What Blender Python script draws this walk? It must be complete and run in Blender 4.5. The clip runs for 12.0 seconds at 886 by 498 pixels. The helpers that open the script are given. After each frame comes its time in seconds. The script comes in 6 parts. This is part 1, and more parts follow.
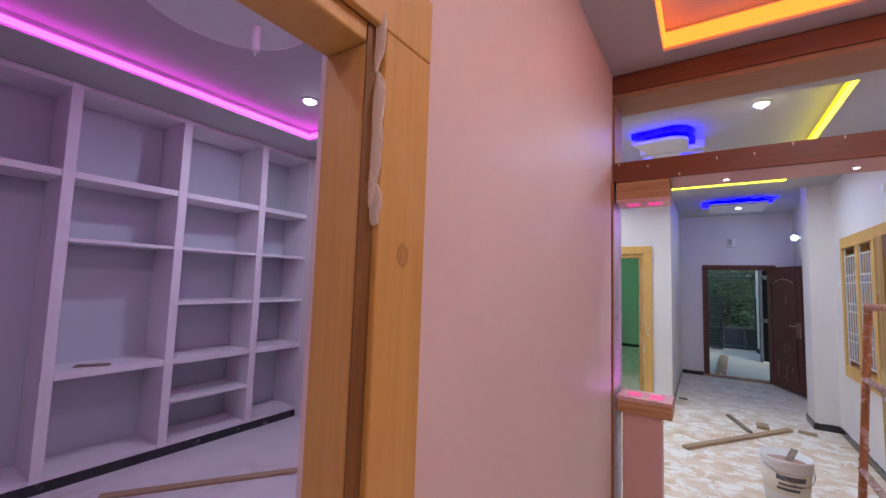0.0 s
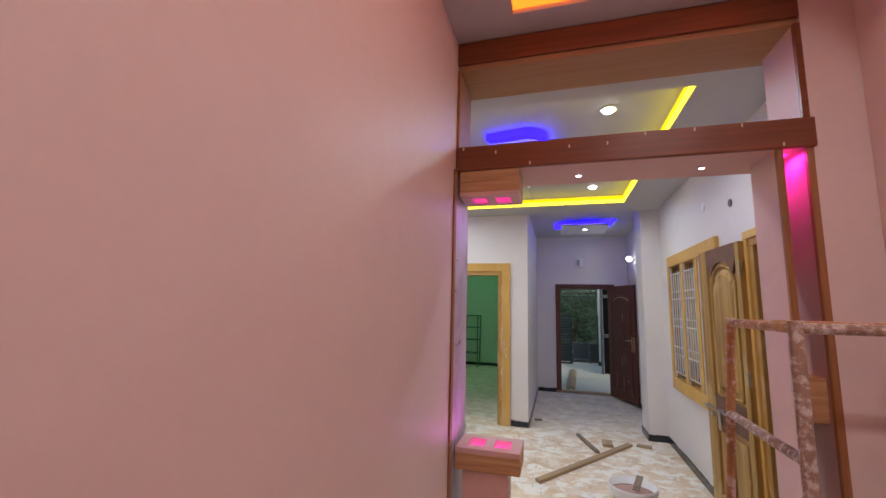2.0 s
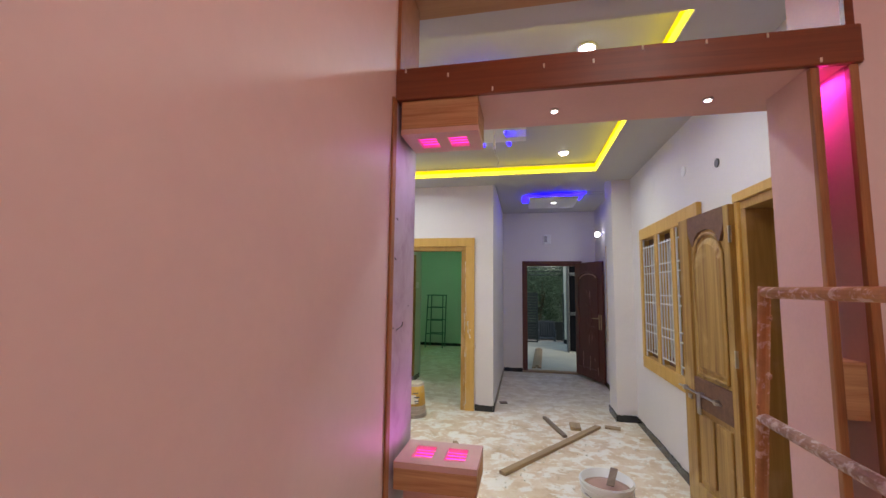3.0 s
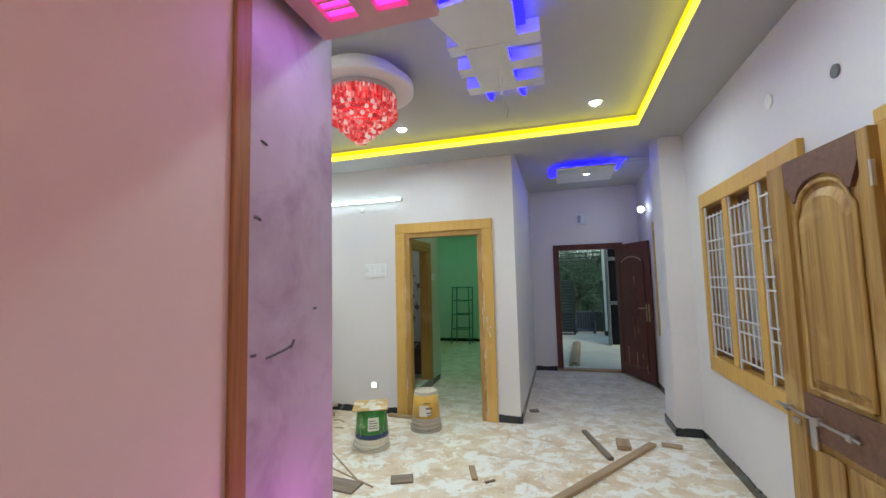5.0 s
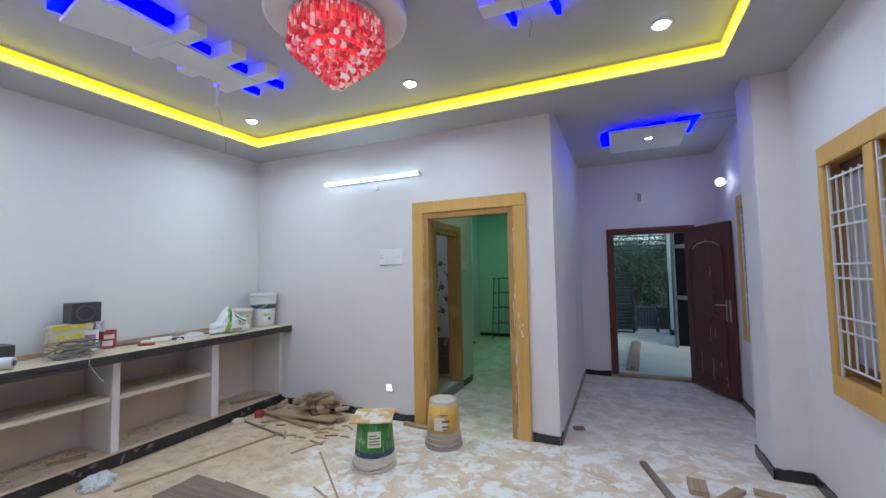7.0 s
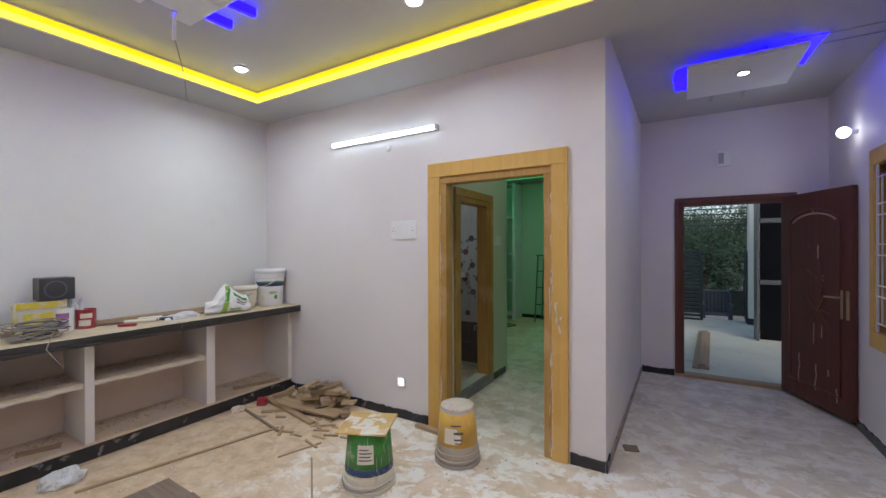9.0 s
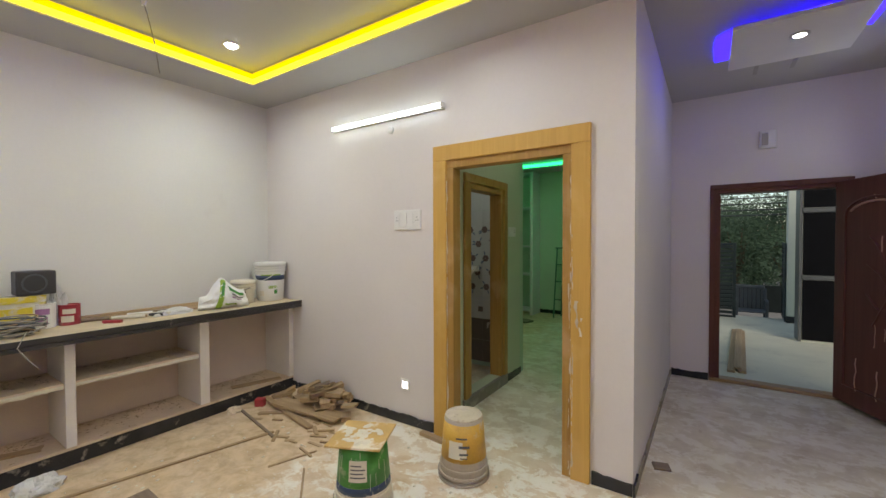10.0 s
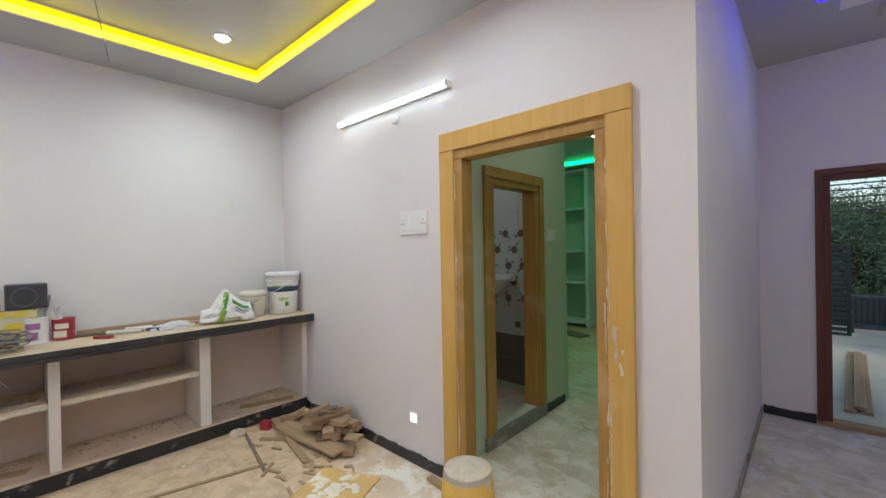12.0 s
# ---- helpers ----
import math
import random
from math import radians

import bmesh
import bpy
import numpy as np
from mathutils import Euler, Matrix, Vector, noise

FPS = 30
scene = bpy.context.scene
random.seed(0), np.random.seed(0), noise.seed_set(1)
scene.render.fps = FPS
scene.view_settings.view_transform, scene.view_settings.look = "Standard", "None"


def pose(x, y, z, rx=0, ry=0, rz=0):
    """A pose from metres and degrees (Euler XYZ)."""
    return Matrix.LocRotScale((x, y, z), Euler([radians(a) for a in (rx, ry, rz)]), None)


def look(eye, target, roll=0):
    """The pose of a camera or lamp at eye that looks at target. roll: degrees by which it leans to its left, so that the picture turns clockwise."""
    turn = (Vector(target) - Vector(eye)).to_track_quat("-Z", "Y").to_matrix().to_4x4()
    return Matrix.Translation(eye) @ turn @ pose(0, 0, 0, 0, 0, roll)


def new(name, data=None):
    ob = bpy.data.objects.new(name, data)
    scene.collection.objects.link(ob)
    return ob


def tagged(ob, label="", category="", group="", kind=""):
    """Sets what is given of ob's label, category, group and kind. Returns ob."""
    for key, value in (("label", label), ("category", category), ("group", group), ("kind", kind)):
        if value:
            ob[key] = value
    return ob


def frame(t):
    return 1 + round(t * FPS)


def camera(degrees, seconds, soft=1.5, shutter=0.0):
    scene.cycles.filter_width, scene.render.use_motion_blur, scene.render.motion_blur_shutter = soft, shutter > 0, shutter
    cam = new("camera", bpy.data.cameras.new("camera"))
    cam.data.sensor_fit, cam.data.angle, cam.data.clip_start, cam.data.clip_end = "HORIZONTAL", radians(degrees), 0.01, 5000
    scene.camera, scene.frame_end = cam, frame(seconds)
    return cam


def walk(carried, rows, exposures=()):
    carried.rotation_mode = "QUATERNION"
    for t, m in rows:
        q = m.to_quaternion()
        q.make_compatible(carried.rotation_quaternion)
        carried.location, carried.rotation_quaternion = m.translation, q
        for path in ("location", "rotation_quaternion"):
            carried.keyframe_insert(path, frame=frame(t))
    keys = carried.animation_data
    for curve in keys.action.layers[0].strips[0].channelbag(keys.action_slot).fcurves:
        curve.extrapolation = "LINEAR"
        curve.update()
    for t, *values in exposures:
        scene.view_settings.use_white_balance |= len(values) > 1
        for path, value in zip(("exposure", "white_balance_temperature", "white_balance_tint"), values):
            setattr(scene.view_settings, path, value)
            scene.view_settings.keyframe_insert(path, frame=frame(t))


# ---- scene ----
cam = camera(96.0, 12.0)
PATH = [
    (0, (0.131, 0.126, 1.556), (-0.965, 1.791, 1.716), 1.9),
    (0.5, (0.102, 0.307, 1.567), (-0.824, 2.065, 1.797), 2.0),
    (1, (0.133, 0.499, 1.546), (-0.636, 2.318, 1.865), 1.2),
    (1.5, (0.133, 0.693, 1.551), (-0.521, 2.556, 1.87), 1.6),
    (2, (0.135, 0.917, 1.538), (-0.415, 2.819, 1.821), 1.4),
    (2.5, (0.122, 1.143, 1.511), (-0.346, 3.071, 1.762), 1.1),
    (3, (0.123, 1.406, 1.508), (-0.274, 3.356, 1.7), 0.7),
    (5, (0.2, 2.204, 1.487), (-0.361, 4.117, 1.644), -1.4),
    (5.5, (0.217, 2.39, 1.5), (-0.392, 4.289, 1.651), -1.6),
    (6, (0.197, 2.594, 1.521), (-0.485, 4.469, 1.66), -1.5),
    (6.5, (0.194, 2.762, 1.516), (-0.546, 4.617, 1.621), -1.3),
    (7, (0.252, 2.974, 1.448), (-0.557, 4.799, 1.568), -1.0),
    (9, (0.174, 3.717, 1.466), (-0.859, 5.43, 1.46), -0.2),
    (9.5, (0.133, 3.867, 1.471), (-0.93, 5.561, 1.445), -0.2),
    (10, (0.09, 4.025, 1.456), (-1.022, 5.687, 1.414), -0.2),
    (10.5, (0.086, 4.198, 1.442), (-1.056, 5.839, 1.411), -0.4),
    (11, (0.093, 4.383, 1.448), (-1.115, 5.976, 1.386), -0.5),
    (11.5, (0.085, 4.512, 1.46), (-1.183, 6.057, 1.412), -0.7),
    (12, (0.065, 4.648, 1.457), (-1.292, 6.118, 1.446), -1.0),
]
LOOKS = [(0, 0.40, 5900, 14), (1.0, 0.24, 5700, 11), (2.5, 0.20, 6950, 11), (5.0, 0.35, 6250, -1), (5.5, 0.36, 6100, 0), (6.5, 0.25, 5850, 6), (7.0, 0.20, 5550, 8),
         (9.0, 0.08, 6300, 14), (9.5, 0.08, 6450, 16), (10.0, 0.12, 7400, 8), (10.5, 0.24, 7200, 12), (11.5, 0.27, 7050, 11), (12.0, 0.27, 6600, 9)]
walk(cam, [(t, look(eye, target, roll)) for t, eye, target, roll in PATH], exposures=LOOKS)

# ---- world, sun and large lights ----
world = bpy.data.worlds.new("world")
world.use_nodes = True
scene.world = world
wn = world.node_tree
sky = wn.nodes.new("ShaderNodeTexSky")
sky.sky_type = "NISHITA"
sky.sun_disc = False
sky.sun_elevation = radians(38)
sky.sun_rotation = radians(150)
wn.links.new(sky.outputs[0], wn.nodes["Background"].inputs[0])
wn.nodes["Background"].inputs[1].default_value = 0.15

sun_data = bpy.data.lights.new("sun", "SUN")
sun_data.energy, sun_data.angle, sun_data.color = 1.5, radians(50), (1.0, 0.96, 0.90)
sun = new("sun", sun_data)
sun.matrix_world = look((0, 0, 0), (-math.sin(radians(150)), -math.cos(radians(150)), -math.tan(radians(38))))


def lamp(name, x, y, z, watts, size, color=(1, 1, 1), target=None, spread=180):
    data = bpy.data.lights.new(name, "AREA")
    data.shape, data.size, data.energy, data.color = "DISK", size, watts, color
    data.spread = radians(spread)
    ob = new(name, data)
    ob.matrix_world = look((x, y, z), target or (x, y + 0.0001, z - 1))
    return ob


COOL = (0.80, 0.92, 1.0)
HALL_SPOTS = [(-2.93, 5.67), (-1.2, 5.67), (0.54, 5.67), (-2.93, 3.78), (-1.2, 3.78), (0.5, 3.78)]
for sx, sy in HALL_SPOTS:
    lamp("downlight_beam", sx, sy, 2.905, 8.4, 0.09, COOL, None, 158)
lamp("corridor_downlight_beam", 0.57, 7.54, 2.785, 1.3, 0.05, COOL)
lamp("corridor_wall_beam", 1.243, 8.22, 2.40, 1.6, 0.06, COOL, (0.2, 8.1, 2.2))
lamp("bedroom_downlight_beam", -2.62, 2.2, 2.985, 10.0, 0.09, (0.80, 0.88, 1.0))
# second bedroom lamp is out of view, added for more light
lamp("bedroom_downlight_beam", -1.2, 0.4, 2.985, 10.0, 0.09, (0.80, 0.88, 1.0))
# unseen fill lamps, added to brighten the pink passage walls
lamp("passage_fill_beam", 0.88, 1.35, 3.03, 13.0, 0.09, (1.0, 0.93, 0.95))
lamp("passage_fill_beam", 0.88, -0.75, 3.03, 13.0, 0.09, (1.0, 0.93, 0.95))
lamp("green_room_beam", -2.0, 9.9, 2.88, 13.0, 0.12, (0.70, 1.0, 0.82))
# unseen fill lamp, added to brighten the pale wall and doorway floor
lamp("dressing_fill_beam", -0.95, 7.45, 2.78, 3.2, 0.10, (1.0, 0.96, 0.84))
# unseen fill lamp; the bathroom's own light source is not known
lamp("bathroom_fill_beam", -2.6, 7.4, 2.78, 3.0, 0.12, (0.85, 0.95, 1.0))

# ---- materials ----


def nodes_of(name):
    m = bpy.data.materials.new(name)
    m.use_nodes = True
    return m, m.node_tree, m.node_tree.nodes["Principled BSDF"]


def noise_node(nt, scale, detail=4.0, stretch=None, rough=0.55, distortion=0.0):
    co = nt.nodes.new("ShaderNodeTexCoord")
    mp = nt.nodes.new("ShaderNodeMapping")
    if stretch:
        mp.inputs["Scale"].default_value = stretch
    n = nt.nodes.new("ShaderNodeTexNoise")
    n.inputs["Scale"].default_value = scale
    n.inputs["Detail"].default_value = detail
    n.inputs["Roughness"].default_value = rough
    n.inputs["Distortion"].default_value = distortion
    nt.links.new(co.outputs["Object"], mp.inputs[0])
    nt.links.new(mp.outputs[0], n.inputs["Vector"])
    return n.outputs[0]


def ramp(nt, src, stops):
    r = nt.nodes.new("ShaderNodeValToRGB")
    els = r.color_ramp.elements
    while len(els) < len(stops):
        els.new(0.5)
    for e, (p, c) in zip(els, stops):
        e.position = p
        e.color = (*c, 1) if len(c) == 3 else c
    nt.links.new(src, r.inputs[0])
    return r.outputs[0]


def blend(nt, fac, a, b, mode="MIX"):
    m = nt.nodes.new("ShaderNodeMix")
    m.data_type, m.blend_type = "RGBA", mode
    for v, i in ((fac, 0), (a, 6), (b, 7)):
        if hasattr(v, "is_linked"):
            nt.links.new(v, m.inputs[i])
        else:
            m.inputs[i].default_value = v if i == 0 else (*v, 1)
    return m.outputs[2]


def bump(nt, bsdf, src, strength, distance=0.01):
    b = nt.nodes.new("ShaderNodeBump")
    b.inputs["Strength"].default_value = strength
    b.inputs["Distance"].default_value = distance
    nt.links.new(src, b.inputs["Height"])
    nt.links.new(b.outputs[0], bsdf.inputs["Normal"])


def shade(c, k):
    return tuple(min(1.0, v * k) for v in c)


def plain(name, color, rough=0.5, metal=0.0, var=0.12, scale=6.0, fine=80.0, relief=0.08, stain=None, stain_at=(0.6, 0.72), stain_scale=3.0):
    """Paint, plastic, stone or metal, with soft blotches, fine grain and, where given, stains."""
    m, nt, b = nodes_of(name)
    big = noise_node(nt, scale)
    col = ramp(nt, big, [(0.3, shade(color, 1 - var)), (0.7, shade(color, 1 + var * 0.6))])
    grain = noise_node(nt, fine, 2.0)
    col = blend(nt, 0.25, col, ramp(nt, grain, [(0.35, shade(color, 1 - var)), (0.65, shade(color, 1 + var * 0.5))]))
    if stain:
        mask = ramp(nt, noise_node(nt, stain_scale, 6.0, None, 0.65, 0.4), [(stain_at[0], (0, 0, 0)), (stain_at[1], (1, 1, 1))])
        col = blend(nt, mask, col, stain)
    nt.links.new(col, b.inputs["Base Color"])
    b.inputs["Roughness"].default_value = rough
    b.inputs["Metallic"].default_value = metal
    if relief:
        bump(nt, b, grain, relief, 0.003)
    return m


def timber(name, light, dark, rough=0.5, axis="z", scale=5.0, patch=None, bands=0.5):
    """Wood with grain that runs along one axis, and lighter patches of filler where given."""
    m, nt, b = nodes_of(name)
    long, across = 0.35, 9.0
    st = {"x": (long, across, across), "y": (across, long, across), "z": (across, across, long)}[axis]
    grain = noise_node(nt, scale, 5.0, st, 0.6, 0.8)
    fine = noise_node(nt, scale * 7, 3.0, st)
    col = ramp(nt, grain, [(0.32, dark), (0.5, tuple((p + q) / 2 for p, q in zip(light, dark))), (0.68, light)])
    col = blend(nt, 0.35 * bands, col, ramp(nt, fine, [(0.4, dark), (0.6, light)]))
    if patch:
        mask = ramp(nt, noise_node(nt, 3.2, 3.0, None, 0.5, 0.6), [(0.55, (0, 0, 0)), (0.66, (0.55, 0.55, 0.55))])
        col = blend(nt, mask, col, patch)
    nt.links.new(col, b.inputs["Base Color"])
    b.inputs["Roughness"].default_value = rough
    bump(nt, b, fine, 0.12, 0.003)
    return m


def glow(name, color, strength):
    m, nt, b = nodes_of(name)
    b.inputs["Base Color"].default_value = (*shade(color, 0.5), 1)
    b.inputs["Emission Color"].default_value = (*color, 1)
    b.inputs["Emission Strength"].default_value = strength
    return m


M = {}
M["hall_paint"] = plain("hall_wall_paint", (0.74, 0.70, 0.69), 0.6, var=0.04, scale=1.3, fine=45, relief=0.05, stain=(0.66, 0.62, 0.61), stain_at=(0.62, 0.8), stain_scale=1.2)
M["white_paint"] = plain("counter_wall_paint", (0.745, 0.735, 0.70), 0.6, var=0.04, scale=1.3, fine=45, relief=0.05, stain=(0.66, 0.64, 0.60), stain_at=(0.62, 0.8), stain_scale=1.2)
M["pink_paint"] = plain("passage_wall_paint", (0.74, 0.60, 0.57), 0.5, var=0.05, scale=1.6, fine=30, relief=0.06, stain=(0.70, 0.56, 0.54), stain_at=(0.55, 0.8), stain_scale=1.6)
M["bed_paint"] = plain("bedroom_wall_paint", (0.52, 0.54, 0.60), 0.6, var=0.05, scale=1.5)
M["shelf_white"] = plain("shelf_edge_paint", (0.74, 0.70, 0.74), 0.5, var=0.05)
M["green_paint"] = plain("green_wall_paint", (0.48, 0.62, 0.48), 0.6, var=0.04, scale=1.5)
M["pale_green"] = plain("pale_green_wall_paint", (0.56, 0.62, 0.48), 0.6, var=0.05, scale=1.5)
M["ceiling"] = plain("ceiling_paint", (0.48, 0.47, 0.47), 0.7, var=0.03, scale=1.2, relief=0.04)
M["gypsum"] = plain("gypsum_white", (0.74, 0.73, 0.73), 0.6, var=0.03)
M["panel"] = plain("jamb_panel_primer", (0.52, 0.45, 0.54), 0.45, var=0.16, scale=4.0, fine=14, stain=(0.33, 0.24, 0.34), stain_at=(0.48, 0.74), stain_scale=5)
M["pink_board"] = plain("pink_laminate", (0.66, 0.42, 0.38), 0.5, var=0.08, scale=4)
M["beam_brown"] = timber("stained_beam_face", (0.23, 0.066, 0.022), (0.14, 0.036, 0.012), 0.42, "x", 3.0)
M["beam_tan"] = timber("plywood_tan", (0.42, 0.24, 0.12), (0.34, 0.18, 0.09), 0.6, "x", 2.5)
M["strip"] = timber("edge_strip_wood", (0.42, 0.19, 0.07), (0.22, 0.09, 0.03), 0.5, "z", 4.0)
M["box_wood"] = timber("raw_pine", (0.66, 0.42, 0.21), (0.36, 0.17, 0.07), 0.6, "x", 3.4)
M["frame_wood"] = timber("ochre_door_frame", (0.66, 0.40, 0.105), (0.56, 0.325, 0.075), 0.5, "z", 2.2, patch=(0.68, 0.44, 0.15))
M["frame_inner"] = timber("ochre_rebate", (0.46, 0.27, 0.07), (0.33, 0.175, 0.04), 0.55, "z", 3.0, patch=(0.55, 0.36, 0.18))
M["teak"] = timber("teak_leaf", (0.52, 0.33, 0.10), (0.22, 0.10, 0.025), 0.5, "z", 2.0, patch=(0.58, 0.40, 0.17))
M["teak_dark"] = timber("dark_teak_rail", (0.20, 0.10, 0.06), (0.12, 0.055, 0.035), 0.5, "y", 3.0)
M["brown_door"] = timber("brown_door_gloss", (0.13, 0.038, 0.026), (0.085, 0.022, 0.015), 0.45, "z", 2.0)
M["brown_chip"] = plain("bare_primer", (0.45, 0.27, 0.22), 0.6)
M["granite"] = plain("black_granite", (0.030, 0.031, 0.036), 0.25, var=0.4, fine=150, stain=(0.30, 0.28, 0.25), stain_at=(0.6, 0.7), stain_scale=9)
M["dusty_granite"] = plain("dust_caked_granite", (0.34, 0.29, 0.23), 0.7, var=0.2, fine=60, stain=(0.07, 0.065, 0.06), stain_at=(0.58, 0.68), stain_scale=4)
M["granite_edge"] = plain("counter_edge_granite", (0.045, 0.042, 0.042), 0.35, var=0.3, fine=120, stain=(0.34, 0.30, 0.24), stain_at=(0.62, 0.75), stain_scale=12)
M["dust_top"] = plain("dusty_counter_top", (0.58, 0.47, 0.32), 0.8, var=0.15, scale=5, stain=(0.42, 0.30, 0.18), stain_scale=6)
M["niche"] = plain("counter_niche_paint", (0.70, 0.58, 0.50), 0.65, var=0.08, scale=3)
M["shelf_dust"] = plain("dusty_shelf", (0.68, 0.54, 0.40), 0.75, var=0.16, scale=5, stain=(0.46, 0.33, 0.20), stain_scale=4)
M["post_white"] = plain("counter_post_paint", (0.78, 0.74, 0.70), 0.55, var=0.05)
M["scrap"] = timber("weathered_scrap_wood", (0.48, 0.34, 0.20), (0.30, 0.20, 0.11), 0.7, "x", 4.0)
M["scrap_pale"] = timber("pale_scrap_wood", (0.52, 0.38, 0.23), (0.36, 0.24, 0.13), 0.7, "x", 4.0)
M["scrap_dark"] = timber("grey_scrap_wood", (0.29, 0.22, 0.16), (0.17, 0.12, 0.085), 0.7, "x", 4.0)
M["chrome"] = plain("brushed_steel", (0.62, 0.61, 0.60), 0.28, 1.0, var=0.05)
M["white_metal"] = plain("white_grille_paint", (0.66, 0.66, 0.66), 0.4, var=0.03, relief=0)
M["white_plastic"] = plain("white_plastic", (0.78, 0.78, 0.76), 0.35, var=0.03, relief=0)
M["dark_plastic"] = plain("dark_plastic", (0.05, 0.05, 0.055), 0.4, var=0.2)
M["shutter"] = plain("grey_shutter_panel", (0.36, 0.34, 0.33), 0.5, var=0.08)
M["shutter_wood"] = timber("brown_shutter_rail", (0.16, 0.06, 0.03), (0.09, 0.035, 0.018), 0.5, "y", 3.0)
M["dirty_white"] = plain("paint_splashed_white_plastic", (0.74, 0.69, 0.57), 0.5, var=0.1, stain=(0.50, 0.42, 0.32), stain_scale=7)
M["green_label"] = plain("green_print", (0.05, 0.26, 0.045), 0.45, var=0.3, scale=9, stain=(0.30, 0.42, 0.22), stain_at=(0.6, 0.68), stain_scale=9)
M["navy_label"] = plain("navy_print", (0.03, 0.06, 0.13), 0.45, stain=(0.5, 0.5, 0.48), stain_at=(0.6, 0.66), stain_scale=14)
M["yellow_label"] = plain("orange_yellow_print", (0.68, 0.40, 0.07), 0.45, var=0.2, scale=7, stain=(0.62, 0.52, 0.38), stain_at=(0.56, 0.66), stain_scale=8)
M["grey_bucket"] = plain("grey_dusty_plastic", (0.48, 0.42, 0.35), 0.6, var=0.15, stain=(0.62, 0.52, 0.40), stain_scale=7)
M["ochre_board"] = plain("ochre_splashed_board", (0.62, 0.40, 0.14), 0.6, var=0.2, scale=6, stain=(0.80, 0.74, 0.60), stain_at=(0.52, 0.6), stain_scale=5)
M["text_dark"] = plain("dark_print", (0.10, 0.10, 0.11), 0.5, var=0.1)
M["kerb_stone"] = plain("grey_kerb_stone", (0.24, 0.23, 0.21), 0.6, var=0.15, scale=5, stain=(0.42, 0.39, 0.34), stain_at=(0.5, 0.66), stain_scale=6)
M["red_print"] = plain("red_print", (0.36, 0.03, 0.045), 0.5, var=0.2, stain=(0.45, 0.30, 0.24), stain_at=(0.55, 0.7), stain_scale=14)
M["yellow_bag"] = plain("yellow_packet", (0.70, 0.56, 0.05), 0.4, stain=(0.65, 0.62, 0.52), stain_at=(0.5, 0.6), stain_scale=9)
M["clear_bag"] = plain("thin_plastic_bag", (0.66, 0.66, 0.66), 0.25, var=0.1)
M["lime_print"] = plain("lime_print", (0.28, 0.45, 0.05), 0.4, var=0.2)
M["wire"] = plain("grey_wire", (0.30, 0.28, 0.25), 0.5)
M["ladder_paint"] = plain("paint_splattered_steel", (0.34, 0.22, 0.16), 0.6, var=0.25, scale=12, stain=(0.60, 0.55, 0.51), stain_at=(0.47, 0.60), stain_scale=46)
M["ladder_rust"] = plain("rusty_ochre_steel", (0.46, 0.24, 0.10), 0.6, var=0.3, scale=14, stain=(0.62, 0.46, 0.40), stain_at=(0.52, 0.58), stain_scale=34)
M["green_steel"] = plain("green_steel_tube", (0.06, 0.16, 0.11), 0.5)
M["black_cladding"] = plain("black_polished_tile", (0.006, 0.006, 0.008), 0.3, var=0.3)
M["black_cladding"].node_tree.nodes["Principled BSDF"].inputs["Specular IOR Level"].default_value = 0.12
M["brass"] = plain("dull_brass", (0.52, 0.42, 0.26), 0.42, 0.9, var=0.15)
M["edge_brown"] = timber("bare_frame_edge", (0.26, 0.125, 0.03), (0.15, 0.065, 0.015), 0.6, "z", 5.0)
M["knot"] = timber("wood_knot", (0.54, 0.31, 0.08), (0.40, 0.22, 0.05), 0.5, "z", 9.0)
M["clear_packet"] = plain("clear_plastic_packet", (0.66, 0.64, 0.52), 0.25, var=0.1, stain=(0.66, 0.54, 0.10), stain_at=(0.52, 0.66), stain_scale=9)
M["violet_print"] = plain("violet_print", (0.36, 0.17, 0.36), 0.5, var=0.2)
M["dusty_plaster"] = plain("dried_dusty_plaster", (0.62, 0.54, 0.42), 0.8, var=0.14, scale=14, fine=60, relief=0.25, stain=(0.45, 0.36, 0.25), stain_at=(0.55, 0.7), stain_scale=18)
# street wall: near-black colour with low specular
M["dark_wall"] = plain("dark_street_wall", (0.014, 0.018, 0.018), 0.9, var=0.3)
M["dark_wall"].node_tree.nodes["Principled BSDF"].inputs["Specular IOR Level"].default_value = 0.1
M["grey_band"] = plain("grey_speckled_band", (0.11, 0.115, 0.12), 0.4, var=0.3, fine=60)
M["cream"] = plain("cream_wall_paint", (0.66, 0.68, 0.60), 0.65, var=0.05)
M["gate"] = plain("dark_green_gate_paint", (0.018, 0.030, 0.032), 0.45, var=0.2)
M["veranda"] = plain("veranda_floor_cement", (0.64, 0.61, 0.48), 0.7, var=0.12, scale=1.5, stain=(0.48, 0.45, 0.37), stain_at=(0.55, 0.72), stain_scale=2.2)
M["street"] = plain("street_earth", (0.26, 0.24, 0.21), 0.9, var=0.2, scale=0.8)
M["bark"] = timber("bark", (0.16, 0.11, 0.07), (0.08, 0.055, 0.035), 0.85, "z", 3.0)
M["leaf"] = plain("leaf_green", (0.042, 0.082, 0.042), 0.75, var=0.6, scale=1.1, relief=0)
M["grey_chair"] = plain("grey_moulded_plastic", (0.09, 0.105, 0.12), 0.4, var=0.08)
M["bath_plain"] = plain("white_bath_tile", (0.62, 0.64, 0.63), 0.25, var=0.04)
M["bath_dark"] = plain("grey_brown_bath_tile", (0.16, 0.13, 0.115), 0.3, var=0.15)
M["flower_dark"] = plain("brown_flower_print", (0.17, 0.11, 0.10), 0.3, var=0.2)
M["flower_blue"] = plain("grey_blue_leaf_print", (0.20, 0.25, 0.32), 0.3, var=0.2)
